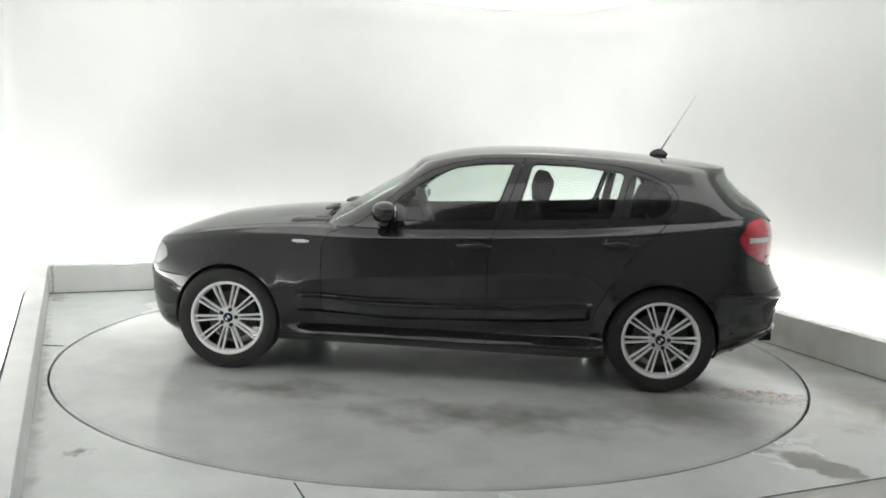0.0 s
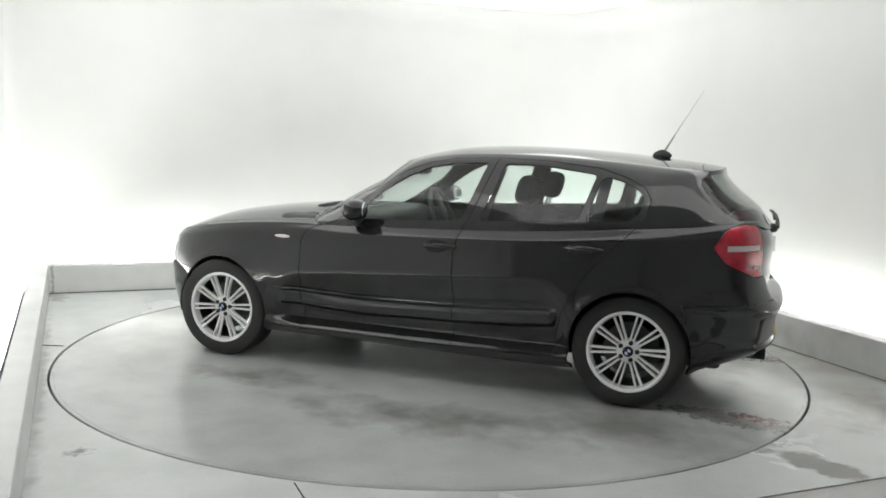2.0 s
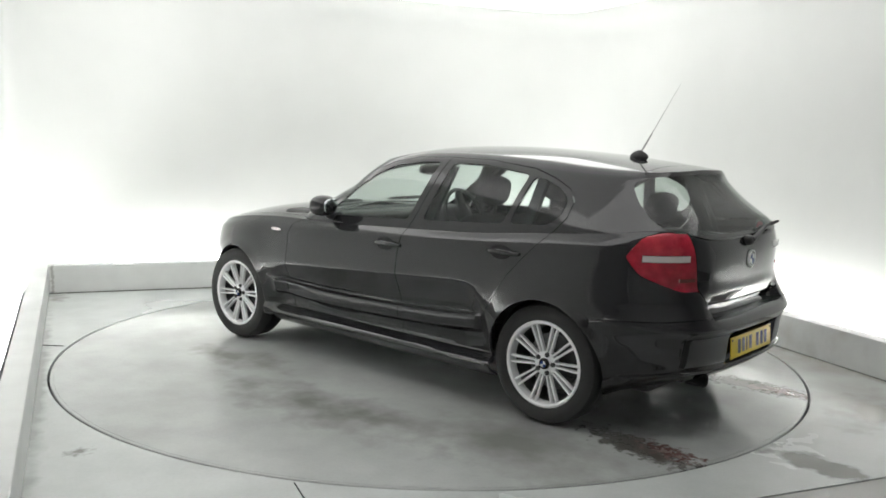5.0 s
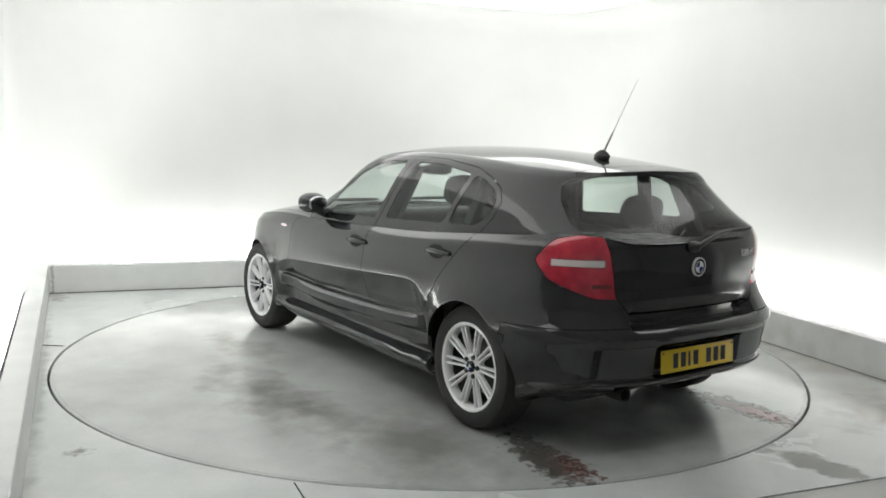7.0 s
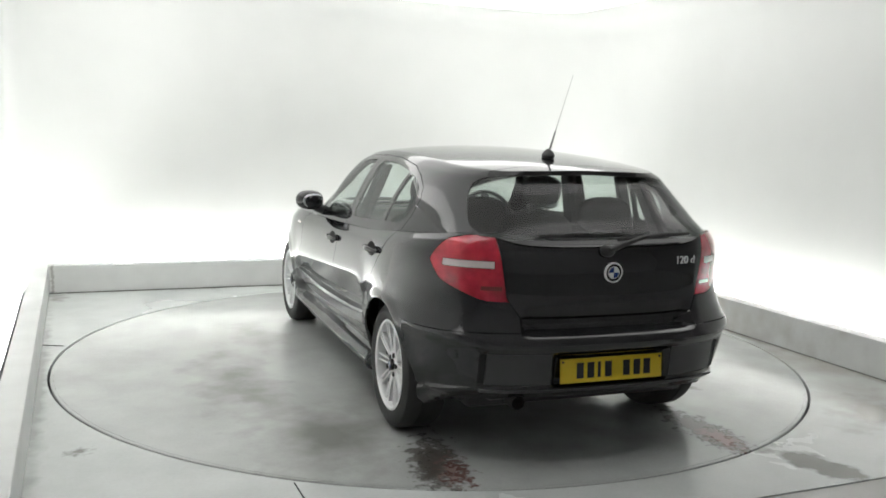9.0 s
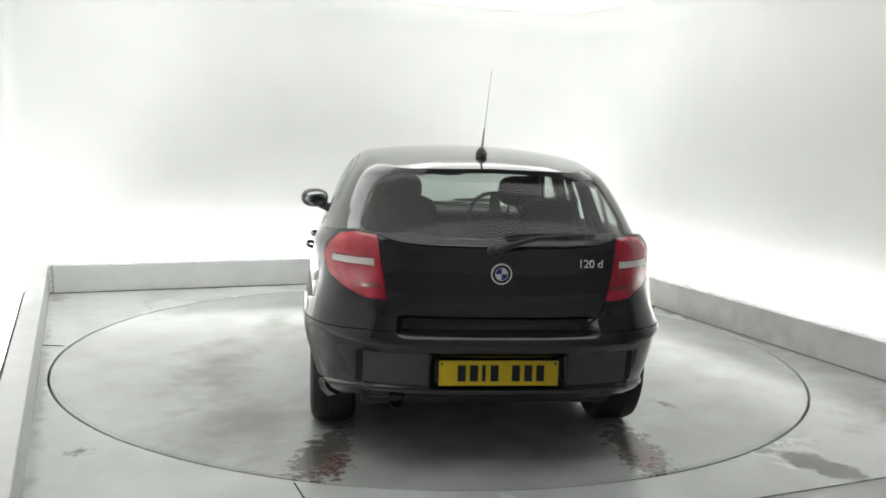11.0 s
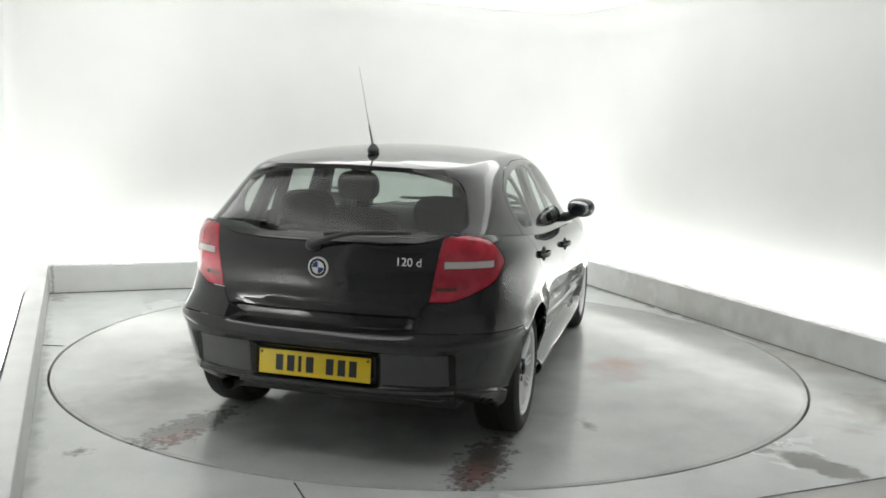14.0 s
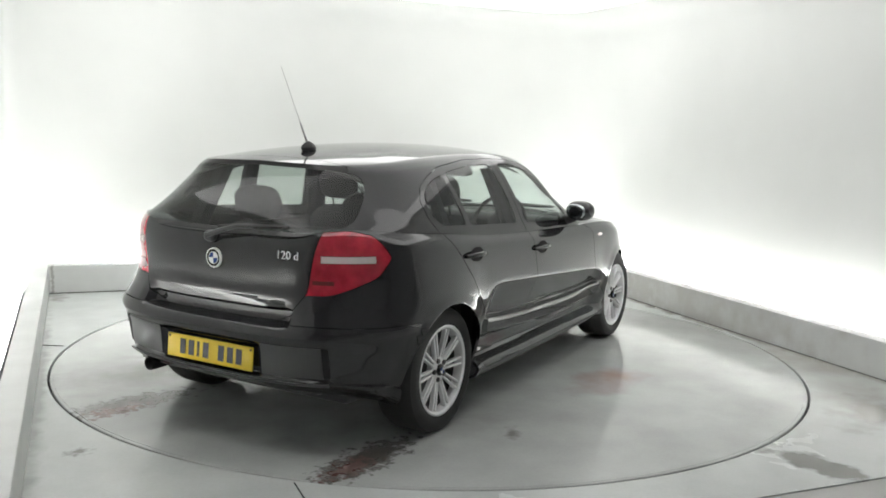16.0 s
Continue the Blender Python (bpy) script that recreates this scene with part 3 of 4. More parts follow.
TAILGATE = [(-0.1, 0.625), (0.34, 0.626), (0.40, 0.645), (0.44, 0.672), (0.478, 0.73), (0.50, 0.765), (0.545, 1.035), (0.56, 1.2), (-0.1, 1.2)]
REAR_PANE_TAIL = rounded([(-0.2, 1.012), (0.5, 1.014), (0.63, 1.028), (0.655, 1.075), (0.615, 1.2), (0.555, 1.30), (0.44, 1.322), (-0.2, 1.337)], 0.03)
CLEAR_TAIL = rounded([(-0.2, 1.03), (0.48, 1.032), (0.60, 1.046), (0.62, 1.085), (0.58, 1.2), (0.525, 1.28), (0.42, 1.302), (-0.2, 1.318)], 0.04)


def gate_edge(z):
    """Half the width of the tailgate between the lamps."""
    return 0.50 + (z - 0.765) * 0.1667


WINDSCREEN = [(-0.2, 0.95), (0.70, 0.95), (0.66, 1.05), (0.585, 1.2), (0.52, 1.285), (0.3, 1.30), (-0.2, 1.305)]
HEADLAMP = rounded([(1.755, 0.665), (1.785, 0.725), (1.84, 0.742), (2.2, 0.70), (2.2, 0.60), (1.84, 0.60)], 0.02)


def arch_outline(xa, r):
    return [(xa + r * math.cos(math.pi * 2 * i / 40), HUB_Z + r * math.sin(math.pi * 2 * i / 40)) for i in range(40)]


def sort_faces(bm, rules):
    """Shares the faces out among the first rules that hold, and gives a bmesh for each name."""
    groups = {}
    bm.normal_update()
    for f in bm.faces:
        c = f.calc_center_median()
        for name, rule in rules:
            if rule(c, f.normal):
                groups.setdefault(name, []).append(f)
                break
    made = {}
    for name, faces in groups.items():
        b, seen = bmesh.new(), {}
        for f in faces:
            vs = []
            for v in f.verts:
                if v not in seen:
                    seen[v] = b.verts.new(v.co)
                vs.append(seen[v])
            b.faces.new(vs)
        made[name] = b
    return made


def mirrored(bm):
    b = bm.copy()
    for v in b.verts:
        v.co.y = -v.co.y
    bmesh.ops.reverse_faces(b, faces=b.faces)
    return b


def joined(*parts):
    out = bmesh.new()
    for b in parts:
        seen = {v: out.verts.new(v.co) for v in b.verts}
        for f in b.faces:
            out.faces.new([seen[v] for v in f.verts])
    bmesh.ops.remove_doubles(out, verts=out.verts, dist=0.0006)
    return out


def outwards(bm):
    """Turns the faces to look away from the car's core."""
    bm.normal_update()
    for f in bm.faces:
        c = f.calc_center_median()
        core = Vector((max(-1.3, min(1.2, c.x)), 0, 0.55))
        if f.normal.dot(c - core) < 0:
            f.normal_flip()
    bm.normal_update()
    return bm


def panel(bm, gap=0.0022, depth=0.014):
    """Gives a sheet a shut gap and a turned-in flange along its free edges."""
    outwards(bm)
    moves = {}
    for e in bm.edges:
        if len(e.link_faces) == 1:
            f = e.link_faces[0]
            a, b = e.verts[0].co, e.verts[1].co
            side = (b - a).cross(f.normal).normalized()
            if side.dot(f.calc_center_median() - (a + b) / 2) < 0:
                side = -side
            for v in e.verts:
                moves.setdefault(v, [Vector(), Vector()])
                moves[v][0] += side
                moves[v][1] += f.normal
    edge = [e for e in bm.edges if len(e.link_faces) == 1]
    for v, (s, n) in moves.items():
        if s.length > 1e-6:
            v.co += s.normalized() * gap
    made = bmesh.ops.extrude_edge_only(bm, edges=edge)["geom"]
    fresh = [v for v in made if isinstance(v, bmesh.types.BMVert)]
    old = {tuple(round(q, 5) for q in v.co): n for v, (s, n) in moves.items()}
    for v in fresh:
        n = old.get(tuple(round(q, 5) for q in v.co))
        if n is not None and n.length > 1e-6:
            v.co -= n.normalized() * depth
    return bm


def build_shell(car):
    low = lower_shell()
    side = lambda c: c.y > 0.42
    tail = lambda c: c.x < -1.55
    for xa in (AXLE_F, AXLE_R):
        knife(low, arch_outline(xa, ARCH), (0, 2), side)
    for line in (FRONT_DOOR, REAR_DOOR):
        knife(low, line, (0, 2), lambda c: c.y > 0.6)
    knife(low, [(0.80, 0.245), (-1.1, 0.245)], (0, 2), side, closed=False)
    knife(low, TAIL_LAMP, (0, 2), lambda c: c.x < -1.6 and c.y > 0.4)
    for zz in (0.905, 0.936):
        knife(low, [(-1.6, zz), (-2.2, zz)], (0, 2), lambda c: c.x < -1.6 and c.y > 0.4, closed=False)
    knife(low, [(-1.80, 0.95), (-1.80, 0.80)], (0, 2), lambda c: c.x < -1.6 and c.y > 0.4, closed=False)
    knife(low, TAILGATE[1:8], (1, 2), tail, closed=False)
    knife(low, [(0.525, 0.70), (0.575, 1.0)], (1, 2), lambda c: c.x < -1.75 and 0.88 < c.z < 0.95, closed=False)
    knife(low, [(-1.3, 0.612), (-1.6, 0.612), (-2.0, 0.628), (-2.2, 0.628)], (0, 2), tail, closed=False)
    knife(low, HEADLAMP, (0, 2), lambda c: c.x > 1.4 and c.y > 0.3)
    knife(low, [(1.4, 0.56), (2.2, 0.56)], (0, 2), lambda c: c.x > 1.4, closed=False)
    knife(low, [(0.72, 0.742), (0.9, 0.735), (1.3, 0.70), (1.7, 0.60), (1.86, 0.44)], (0, 1), lambda c: c.x > 0.6 and c.z > 0.7, closed=False)
    knife(low, [(0.72, -0.1), (0.72, 1.0)], (0, 1), lambda c: c.z > 0.86 and 0.6 < c.x < 0.9, closed=False)
    bonnet = lambda c: c.x > 0.72 and c.z > 0.7 and inside([(0.72, -0.2), (0.72, 0.742), (0.9, 0.735), (1.3, 0.70), (1.7, 0.60), (1.86, 0.44), (1.92, -0.2)], c.x, c.y)
    in_arch = lambda c: c.y > 0.42 and min(math.hypot(c.x - AXLE_F, c.z - HUB_Z), math.hypot(c.x - AXLE_R, c.z - HUB_Z)) < ARCH * 0.999
    rules = [("void", lambda c, n: in_arch(c)),
             ("lamp_band", lambda c, n: c.x < -1.80 and c.y > gate_edge(c.z) + 0.025 and 0.905 < c.z < 0.936),
             ("rear_lamp", lambda c, n: c.x < -1.6 and c.y > gate_edge(c.z) and inside(TAIL_LAMP, c.x, c.z)),
             ("tailgate", lambda c, n: c.x < -1.75 and inside(TAILGATE, c.y, c.z)),
             ("rear_bumper", lambda c, n: c.x < -1.3 and c.z < 0.612 + 0.016 * min(1.0, max(0.0, (-1.6 - c.x) / 0.4)) and not (c.x > -1.6 and c.z > HUB_Z)),
             ("headlamp", lambda c, n: c.x > 1.4 and c.y > 0.3 and inside(HEADLAMP, c.x, c.z)),
             ("front_bumper", lambda c, n: c.x > 1.35 and c.z < 0.56),
             ("bonnet", lambda c, n: bonnet(c)),
             ("sill", lambda c, n: -1.2 < c.x < 1.2 and c.z < 0.245),
             ("front_door", lambda c, n: c.y > 0.6 and inside(FRONT_DOOR, c.x, c.z)),
             ("rear_door", lambda c, n: c.y > 0.6 and inside(REAR_DOOR, c.x, c.z)),
             ("front_wing", lambda c, n: c.x > 0.6),
             ("rear_quarter", lambda c, n: True)]
    a = sort_faces(low, rules)
    up = upper_shell()
    flank = lambda c: c.y > 0.45 and -1.5 < c.x < 0.75
    for line in (FRONT_PANE, REAR_PANE, QUARTER_PANE, FRONT_DOOR[3:12], REAR_DOOR[3:13]):
        knife(up, line, (0, 2), flank, closed=line in (FRONT_PANE, REAR_PANE, QUARTER_PANE))
    knife(up, [(y, z) for y, z in REAR_PANE_TAIL], (1, 2), lambda c: c.x < -1.55)
    knife(up, WINDSCREEN[1:7], (1, 2), lambda c: c.x > 0.05, closed=False)
    knife(up, CLEAR_TAIL, (1, 2), lambda c: c.x < -1.55)
    knife(up, [(-1.56, 1.45), (-1.60, 1.36), (-1.87, 1.03), (-1.92, 0.96)], (0, 2), lambda c: c.x < -1.4, closed=False)
    rules = [("front_pane", lambda c, n: flank(c) and inside(FRONT_PANE, c.x, c.z)),
             ("rear_pane", lambda c, n: flank(c) and inside(REAR_PANE, c.x, c.z)),
             ("quarter_pane", lambda c, n: flank(c) and inside(QUARTER_PANE, c.x, c.z)),
             ("tail_pane", lambda c, n: c.x < -1.6 and inside(CLEAR_TAIL, c.y, c.z)),
             ("tail_border", lambda c, n: c.x < -1.60 - (1.36 - c.z) * 0.818 and (inside(REAR_PANE_TAIL, c.y, c.z) or (c.y > 0.4 and c.z < 1.315))),
             ("windscreen", lambda c, n: c.x > 0.15 and inside(WINDSCREEN, c.y, c.z)),
             ("front_frame", lambda c, n: flank(c) and inside(FRONT_DOOR, c.x, c.z)),
             ("rear_frame", lambda c, n: flank(c) and inside(REAR_DOOR, c.x, c.z)),
             ("hatch", lambda c, n: c.x < -1.60 - (1.36 - c.z) * (0.818 if c.z < 1.36 else 0.45)),
             ("roof", lambda c, n: True)]
    b = sort_faces(up, rules)
    for k in b:
        outwards(b[k])
    made = {}
    body = joined(a["rear_quarter"], mirrored(a["rear_quarter"]), b["roof"], mirrored(b["roof"]))
    made["body"] = part("body", panel(body), PAINT, car, "black painted body shell with roof and rear wings")
    for name, key, mat, text in (("bonnet", "bonnet", PAINT, ""), ("rear_bumper", "rear_bumper", PAINT, ""), ("front_bumper", "front_bumper", PAINT, "")):
        made[name] = part(name, panel(joined(a[key], mirrored(a[key]))), mat, car, text)
    gate = joined(a["tailgate"], mirrored(a["tailgate"]), b["hatch"], mirrored(b["hatch"]))
    made["tailgate"] = part("tailgate", panel(gate), PAINT, car, "black tailgate with a roof spoiler lip")
    tail_pane = joined(b["tail_pane"], mirrored(b["tail_pane"]))
    made["tail_pane"] = part("rear_window", outwards(tail_pane), REAR_GLASS, made["tailgate"], "tinted rear window glass")
    border = joined(b["tail_border"], mirrored(b["tail_border"]))
    part("window_border", outwards(border), GLOSS, made["tailgate"], "black printed glass border")
    screen = joined(b["windscreen"], mirrored(b["windscreen"]))
    part("windscreen", outwards(screen), GLASS, car, "clear windscreen glass")
    for s in (1, -1):
        pick = (lambda k: k) if s > 0 else mirrored
        for door, low_key, frame_key, panes in (("front_door", "front_door", "front_frame", ("front_pane",)), ("rear_door", "rear_door", "rear_frame", ("rear_pane", "quarter_pane"))):
            d = part(door, panel(joined(pick(a[low_key]), pick(b[frame_key]))), PAINT, car)
            made[door, s] = d
            for k in panes:
                part("window_pane", outwards(joined(pick(b[k]))), GLASS, d, "green-tinted side glass")
        made["wing", s] = part("front_wing", panel(joined(pick(a["front_wing"]))), PAINT, car)
        part("side_sill", panel(joined(pick(a["sill"]))), PAINT, car)
        made["lamp", s] = part("rear_lamp", panel(joined(pick(a["rear_lamp"])), 0.002), RED, car, "red rear lamp with a pale band")
        part("clear_band", panel(joined(pick(a["lamp_band"])), 0.0005), CLEAR, made["lamp", s], "pale clear band")
        y0, y1 = sorted((s * 0.525, s * 0.61))
        part("reflector", tail_patch(y0, y1, 0.806, 0.824, 0.003), LAMP_DARK, made["lamp", s], "dark red reflector")
        part("headlamp", panel(joined(pick(a["headlamp"])), 0.002), HEAD, car, "clear headlamp")
    return made


def build_wheel():
    """A wheel lying along its axle, its outer face towards +z."""
    w = new("wheel")
    bm = bmesh.new()
    R, r = 0.318, 0.226
    lathe(bm, [(r, 0.0), (r + 0.006, 0.012), (r + 0.03, 0.022), (R - 0.035, 0.018), (R - 0.012, 0.006), (R, -0.022), (R, -0.07), (R - 0.005, -0.073), (R, -0.077), (R, -0.165), (R - 0.012, -0.19), (R - 0.04, -0.205), (r, -0.19)], 72, close=True)
    bmesh.ops.recalc_face_normals(bm, faces=bm.faces)
    part("tyre", bm, RUBBER, w, "worn black road tyre")
    bm = bmesh.new()
    lathe(bm, [(r + 0.001, -0.04), (r + 0.002, 0.002), (r + 0.004, 0.011), (r - 0.004, 0.014), (r - 0.014, 0.008), (r - 0.018, -0.004), (r - 0.022, -0.04)], 72, close=True)
    bmesh.ops.recalc_face_normals(bm, faces=bm.faces)
    rim = part("rim", bm, ALLOY, w, "silver alloy rim with ten double spokes")
    bm = bmesh.new()
    lathe(bm, [(0.001, -0.012), (0.028, -0.012), (0.034, -0.014), (0.055, -0.012), (0.066, -0.018), (0.07, -0.045), (0.001, -0.045)], 40)
    part("hub", bm, ALLOY, w)
    bm = bmesh.new()
    lathe(bm, [(r, -0.041), (r - 0.021, -0.041), (r - 0.03, -0.09), (r - 0.03, -0.18), (r, -0.18)], 48, close=True)
    bmesh.ops.recalc_face_normals(bm, faces=bm.faces)
    part("barrel", bm, STEEL, w)
    for k in range(10):
        for s in (-1, 1):
            bm = bmesh.new()
            rings = []
            for i in range(7):
                f = i / 6
                rad = 0.05 + (r - 0.012 - 0.05) * f
                off = s * (0.0090 + 0.0075 * f)
                wd = 0.0056 + 0.0008 * f
                h = -0.014 + 0.014 * f ** 1.6 + 0.004 * math.sin(math.pi * f)
                rings.append([(rad, off - wd, h - 0.022), (rad, off - wd, h - 0.004), (rad, off - wd * 0.5, h), (rad, off + wd * 0.5, h), (rad, off + wd, h - 0.004), (rad, off + wd, h - 0.022)])
            ring_loft(bm, rings, caps=True)
            bmesh.ops.rotate(bm, verts=bm.verts, matrix=Matrix.Rotation(2 * math.pi * k / 10, 3, "Z"))
            bmesh.ops.recalc_face_normals(bm, faces=bm.faces)
            part("spoke", bm, ALLOY, w)
    for k in range(5):
        a = 2 * math.pi * (k + 0.5) / 5
        bm = bmesh.new()
        bmesh.ops.create_cone(bm, cap_ends=True, segments=12, radius1=0.0135, radius2=0.0125, depth=0.012, matrix=Matrix.Translation((0.05 * math.cos(a), 0.05 * math.sin(a), -0.012)))
        part("wheel_bolt", bm, PLASTIC, w)
    bm = bmesh.new()
    lathe(bm, [(0.0005, 0.004), (0.024, 0.003), (0.029, -0.002), (0.03, -0.012)], 32)
    part("centre_cap", bm, GLOSS, w, "round dark centre cap with pale marks")
    for k, mat in enumerate((WHITE, BLUE, WHITE, BLUE)):
        bm = bmesh.new()
        disc(bm, 0.0004, 0.018, 0.0062, math.pi / 2 * k, math.pi / 2 * (k + 1))
        part("cap_field", bm, mat, w)
    bm = bmesh.new()
    lathe(bm, [(0.001, -0.09), (0.15, -0.09), (0.15, -0.115), (0.001, -0.115)], 48)
    bmesh.ops.recalc_face_normals(bm, faces=bm.faces)
    part("brake_disc", bm, STEEL, w, "grey steel brake disc")
    bm = bmesh.new()
    box(bm, -0.165, -0.085, -0.07, 0.07, -0.13, -0.06, 0.012)
    part("brake_caliper", bm, PLASTIC, w)
    return w


def build_car():
    car = new("car")
    tagged(car, "glossy black five-door hatchback with silver alloy wheels on the turntable", "car")
    made = build_shell(car)
    wheel = build_wheel()
    first = True
    for xa, s, yy in ((AXLE_F, 1, 0.806), (AXLE_F, -1, 0.806), (AXLE_R, 1, 0.822), (AXLE_R, -1, 0.822)):
        m = pose(xa, s * yy, HUB_Z - 0.004, -90 * s) @ pose(0, 0, 0, 0, 0, 4 if xa > 0 else 2)
        if first:
            wheel.matrix_basis, ob, first = m, wheel, False
        else:
            ob = copy_thing(wheel, m)
        ob.parent = car
    details(car, made)
    return car


def level_of(x, z):
    zs = height_knots(x)
    for k in range(5):
        if z <= zs[k + 1] or k == 4:
            return LEVEL_KNOTS[k] + (z - zs[k]) * (LEVEL_KNOTS[k + 1] - LEVEL_KNOTS[k]) / (zs[k + 1] - zs[k])


def tail_at(y, z, out=0.0):
    """A point on the tail below the glass."""
    lv = max(0.17, min(0.95, level_of(-2.05, z)))
    return Vector((-curve_at(TAIL_X, lv) * (1 - (abs(y) / curve_at(HALF_WIDTH, lv)) ** 2.9) ** (1 / tail_power(lv)) - tail_swell(y, z) - out, y, z))


def side_at(x, z, out=0.0, s=1):
    """A point on the flank below the glass."""
    lv = max(0.17, min(0.95, level_of(x, z)))
    a, p = (curve_at(TAIL_X, lv), tail_power(lv)) if x < 0 else (curve_at(NOSE_X, lv), 4.2)
    return Vector((x, s * (curve_at(HALF_WIDTH, lv) * (1 - (abs(x) / a) ** p) ** (1 / 2.9) + flare(x, z) + out), z))


def slab(bm, grid, depth, way):
    """A sheet of points, thickened by depth along way."""
    front = [[bm.verts.new(p) for p in row] for row in grid]
    back = [[bm.verts.new(Vector(p) + Vector(way) * depth) for p in row] for row in grid]
    h, w = len(grid), len(grid[0])
    for i in range(h - 1):
        for j in range(w - 1):
            bm.faces.new((front[i][j], front[i][j + 1], front[i + 1][j + 1], front[i + 1][j]))
            bm.faces.new((back[i][j], back[i + 1][j], back[i + 1][j + 1], back[i][j + 1]))
    rim = [(0, j) for j in range(w)] + [(i, w - 1) for i in range(1, h)] + [(h - 1, j) for j in range(w - 2, -1, -1)] + [(i, 0) for i in range(h - 2, 0, -1)]
    for (a, b), (c, d) in zip(rim, rim[1:] + rim[:1]):
        bm.faces.new((front[c][d], front[a][b], back[a][b], back[c][d]))
    bmesh.ops.recalc_face_normals(bm, faces=bm.faces)
    return bm


def tail_patch(y0, y1, z0, z1, out, depth=0.012, n=14, skew=0.0):
    grid = [[tail_at(y0 + (y1 - y0) * j / n + skew * (i / 6 - 0.5), z0 + (z1 - z0) * i / 6, out) for j in range(n + 1)] for i in range(7)]
    return slab(bmesh.new(), grid, depth, (1, 0, 0))


def blob(bm, centre, size, m=Matrix(), power=2.6, u=20, v=12):
    """A rounded box-like egg."""
    rings = []
    f = lambda c, e: math.copysign(abs(c) ** (2 / e), c)
    for i in range(v + 1):
        th = -math.pi / 2 + math.pi * (i + 0.02) / (v + 0.04)
        rings.append([m @ Vector((centre[0] + size[0] * f(math.cos(th), power) * f(math.cos(ph), power), centre[1] + size[1] * f(math.cos(th), power) * f(math.sin(ph), power), centre[2] + size[2] * f(math.sin(th), power))) for ph in (2 * math.pi * k / u for k in range(u))])
    ring_loft(bm, rings, caps=True)
    bmesh.ops.recalc_face_normals(bm, faces=bm.faces)
    return bm


def lettering(text, size, depth, mat, parent, m, label):
    cu = bpy.data.curves.new("lettering", "FONT")
    cu.body, cu.size, cu.extrude, cu.align_x, cu.align_y = text, size, depth, "CENTER", "CENTER"
    tmp = new("lettering", cu)
    bpy.context.view_layer.update()
    me = bpy.data.meshes.new_from_object(tmp.evaluated_get(bpy.context.evaluated_depsgraph_get()))
    bpy.data.objects.remove(tmp)
    me.materials.append(mat)
    ob = new("lettering", me)
    ob.parent, ob.matrix_basis = parent, m
    return tagged(ob, label)


REARWARD = Matrix(((0, 0, -1, 0), (-1, 0, 0, 0), (0, 1, 0, 0), (0, 0, 0, 1)))


def disc(bm, r0, r1, z, a0, a1, n=12):
    inner = [bm.verts.new((r0 * math.cos(a), r0 * math.sin(a), z)) for a in (a0 + (a1 - a0) * i / n for i in range(n + 1))]
    outer = [bm.verts.new((r1 * math.cos(a), r1 * math.sin(a), z)) for a in (a0 + (a1 - a0) * i / n for i in range(n + 1))]
    for i in range(n):
        bm.faces.new((inner[i], outer[i], outer[i + 1], inner[i + 1]))


def roundel(parent, m, r, name="badge"):
    bm = bmesh.new()
    lathe(bm, [(r * 0.9, 0.006), (r, 0.004), (r, -0.006), (r * 0.86, -0.006), (r * 0.86, 0.006)], 40, close=True)
    bmesh.ops.recalc_face_normals(bm, faces=bm.faces)
    ob = part(name, bm, ALLOY, parent, "round badge with a chrome rim")
    ob.matrix_basis = m
    bm = bmesh.new()
    lathe(bm, [(0.0005, 0.004), (r * 0.87, 0.004), (r * 0.87, -0.006)], 40)
    part("badge_ground", bm, GLOSS, parent).matrix_basis = m
    bm = bmesh.new()
    lathe(bm, [(r * 0.56, 0.0055), (r * 0.62, 0.0055), (r * 0.62, 0.003), (r * 0.56, 0.003)], 40, close=True)
    part("badge_ring", bm, WHITE, parent).matrix_basis = m
    for k, mat in enumerate((WHITE, BLUE, WHITE, BLUE)):
        bm = bmesh.new()
        disc(bm, 0.0004, r * 0.56, 0.005, math.pi / 2 * k, math.pi / 2 * (k + 1))
        part("badge_field", bm, mat, parent).matrix_basis = m
    return ob


def handle(door, x0, x1, z, s):
    """A bow handle over a black patch that stands for the cup's shade."""
    mid = (x0 + x1) / 2
    # not sunk: the recess's shade is put in as a flat black oval
    cup = bmesh.new()
    rings = []
    for f, out in ((1.0, 0.0015), (0.85, 0.0025), (0.5, 0.003), (0.02, 0.003)):
        rings.append([side_at(mid + 0.018 + 0.074 * f * math.cos(a), z + 0.037 * f * math.sin(a), out, s) for a in (2 * math.pi * k / 24 for k in range(24))])
    ring_loft(cup, rings)
    bmesh.ops.recalc_face_normals(cup, faces=cup.faces)
    part("handle_cup_shade", cup, GAP, door, "black patch standing for the shade in the handle recess")
    bm = bmesh.new()
    rings = []
    for i in range(13):
        f = i / 12
        x = x0 + (x1 - x0) * f
        out = 0.004 + 0.034 * math.sin(math.pi * f) ** 0.6
        zz = z + 0.006 * math.sin(math.pi * f)
        hgt = 0.010 + 0.004 * math.sin(math.pi * f)
        c = side_at(x, zz, out, s)
        rings.append([c + Vector((0, s * 0.008 * math.sin(a), hgt * math.cos(a))) for a in (2 * math.pi * k / 10 for k in range(10))])
    ring_loft(bm, rings, caps=True)
    bmesh.ops.recalc_face_normals(bm, faces=bm.faces)
    part("door_handle", bm, PAINT, door)


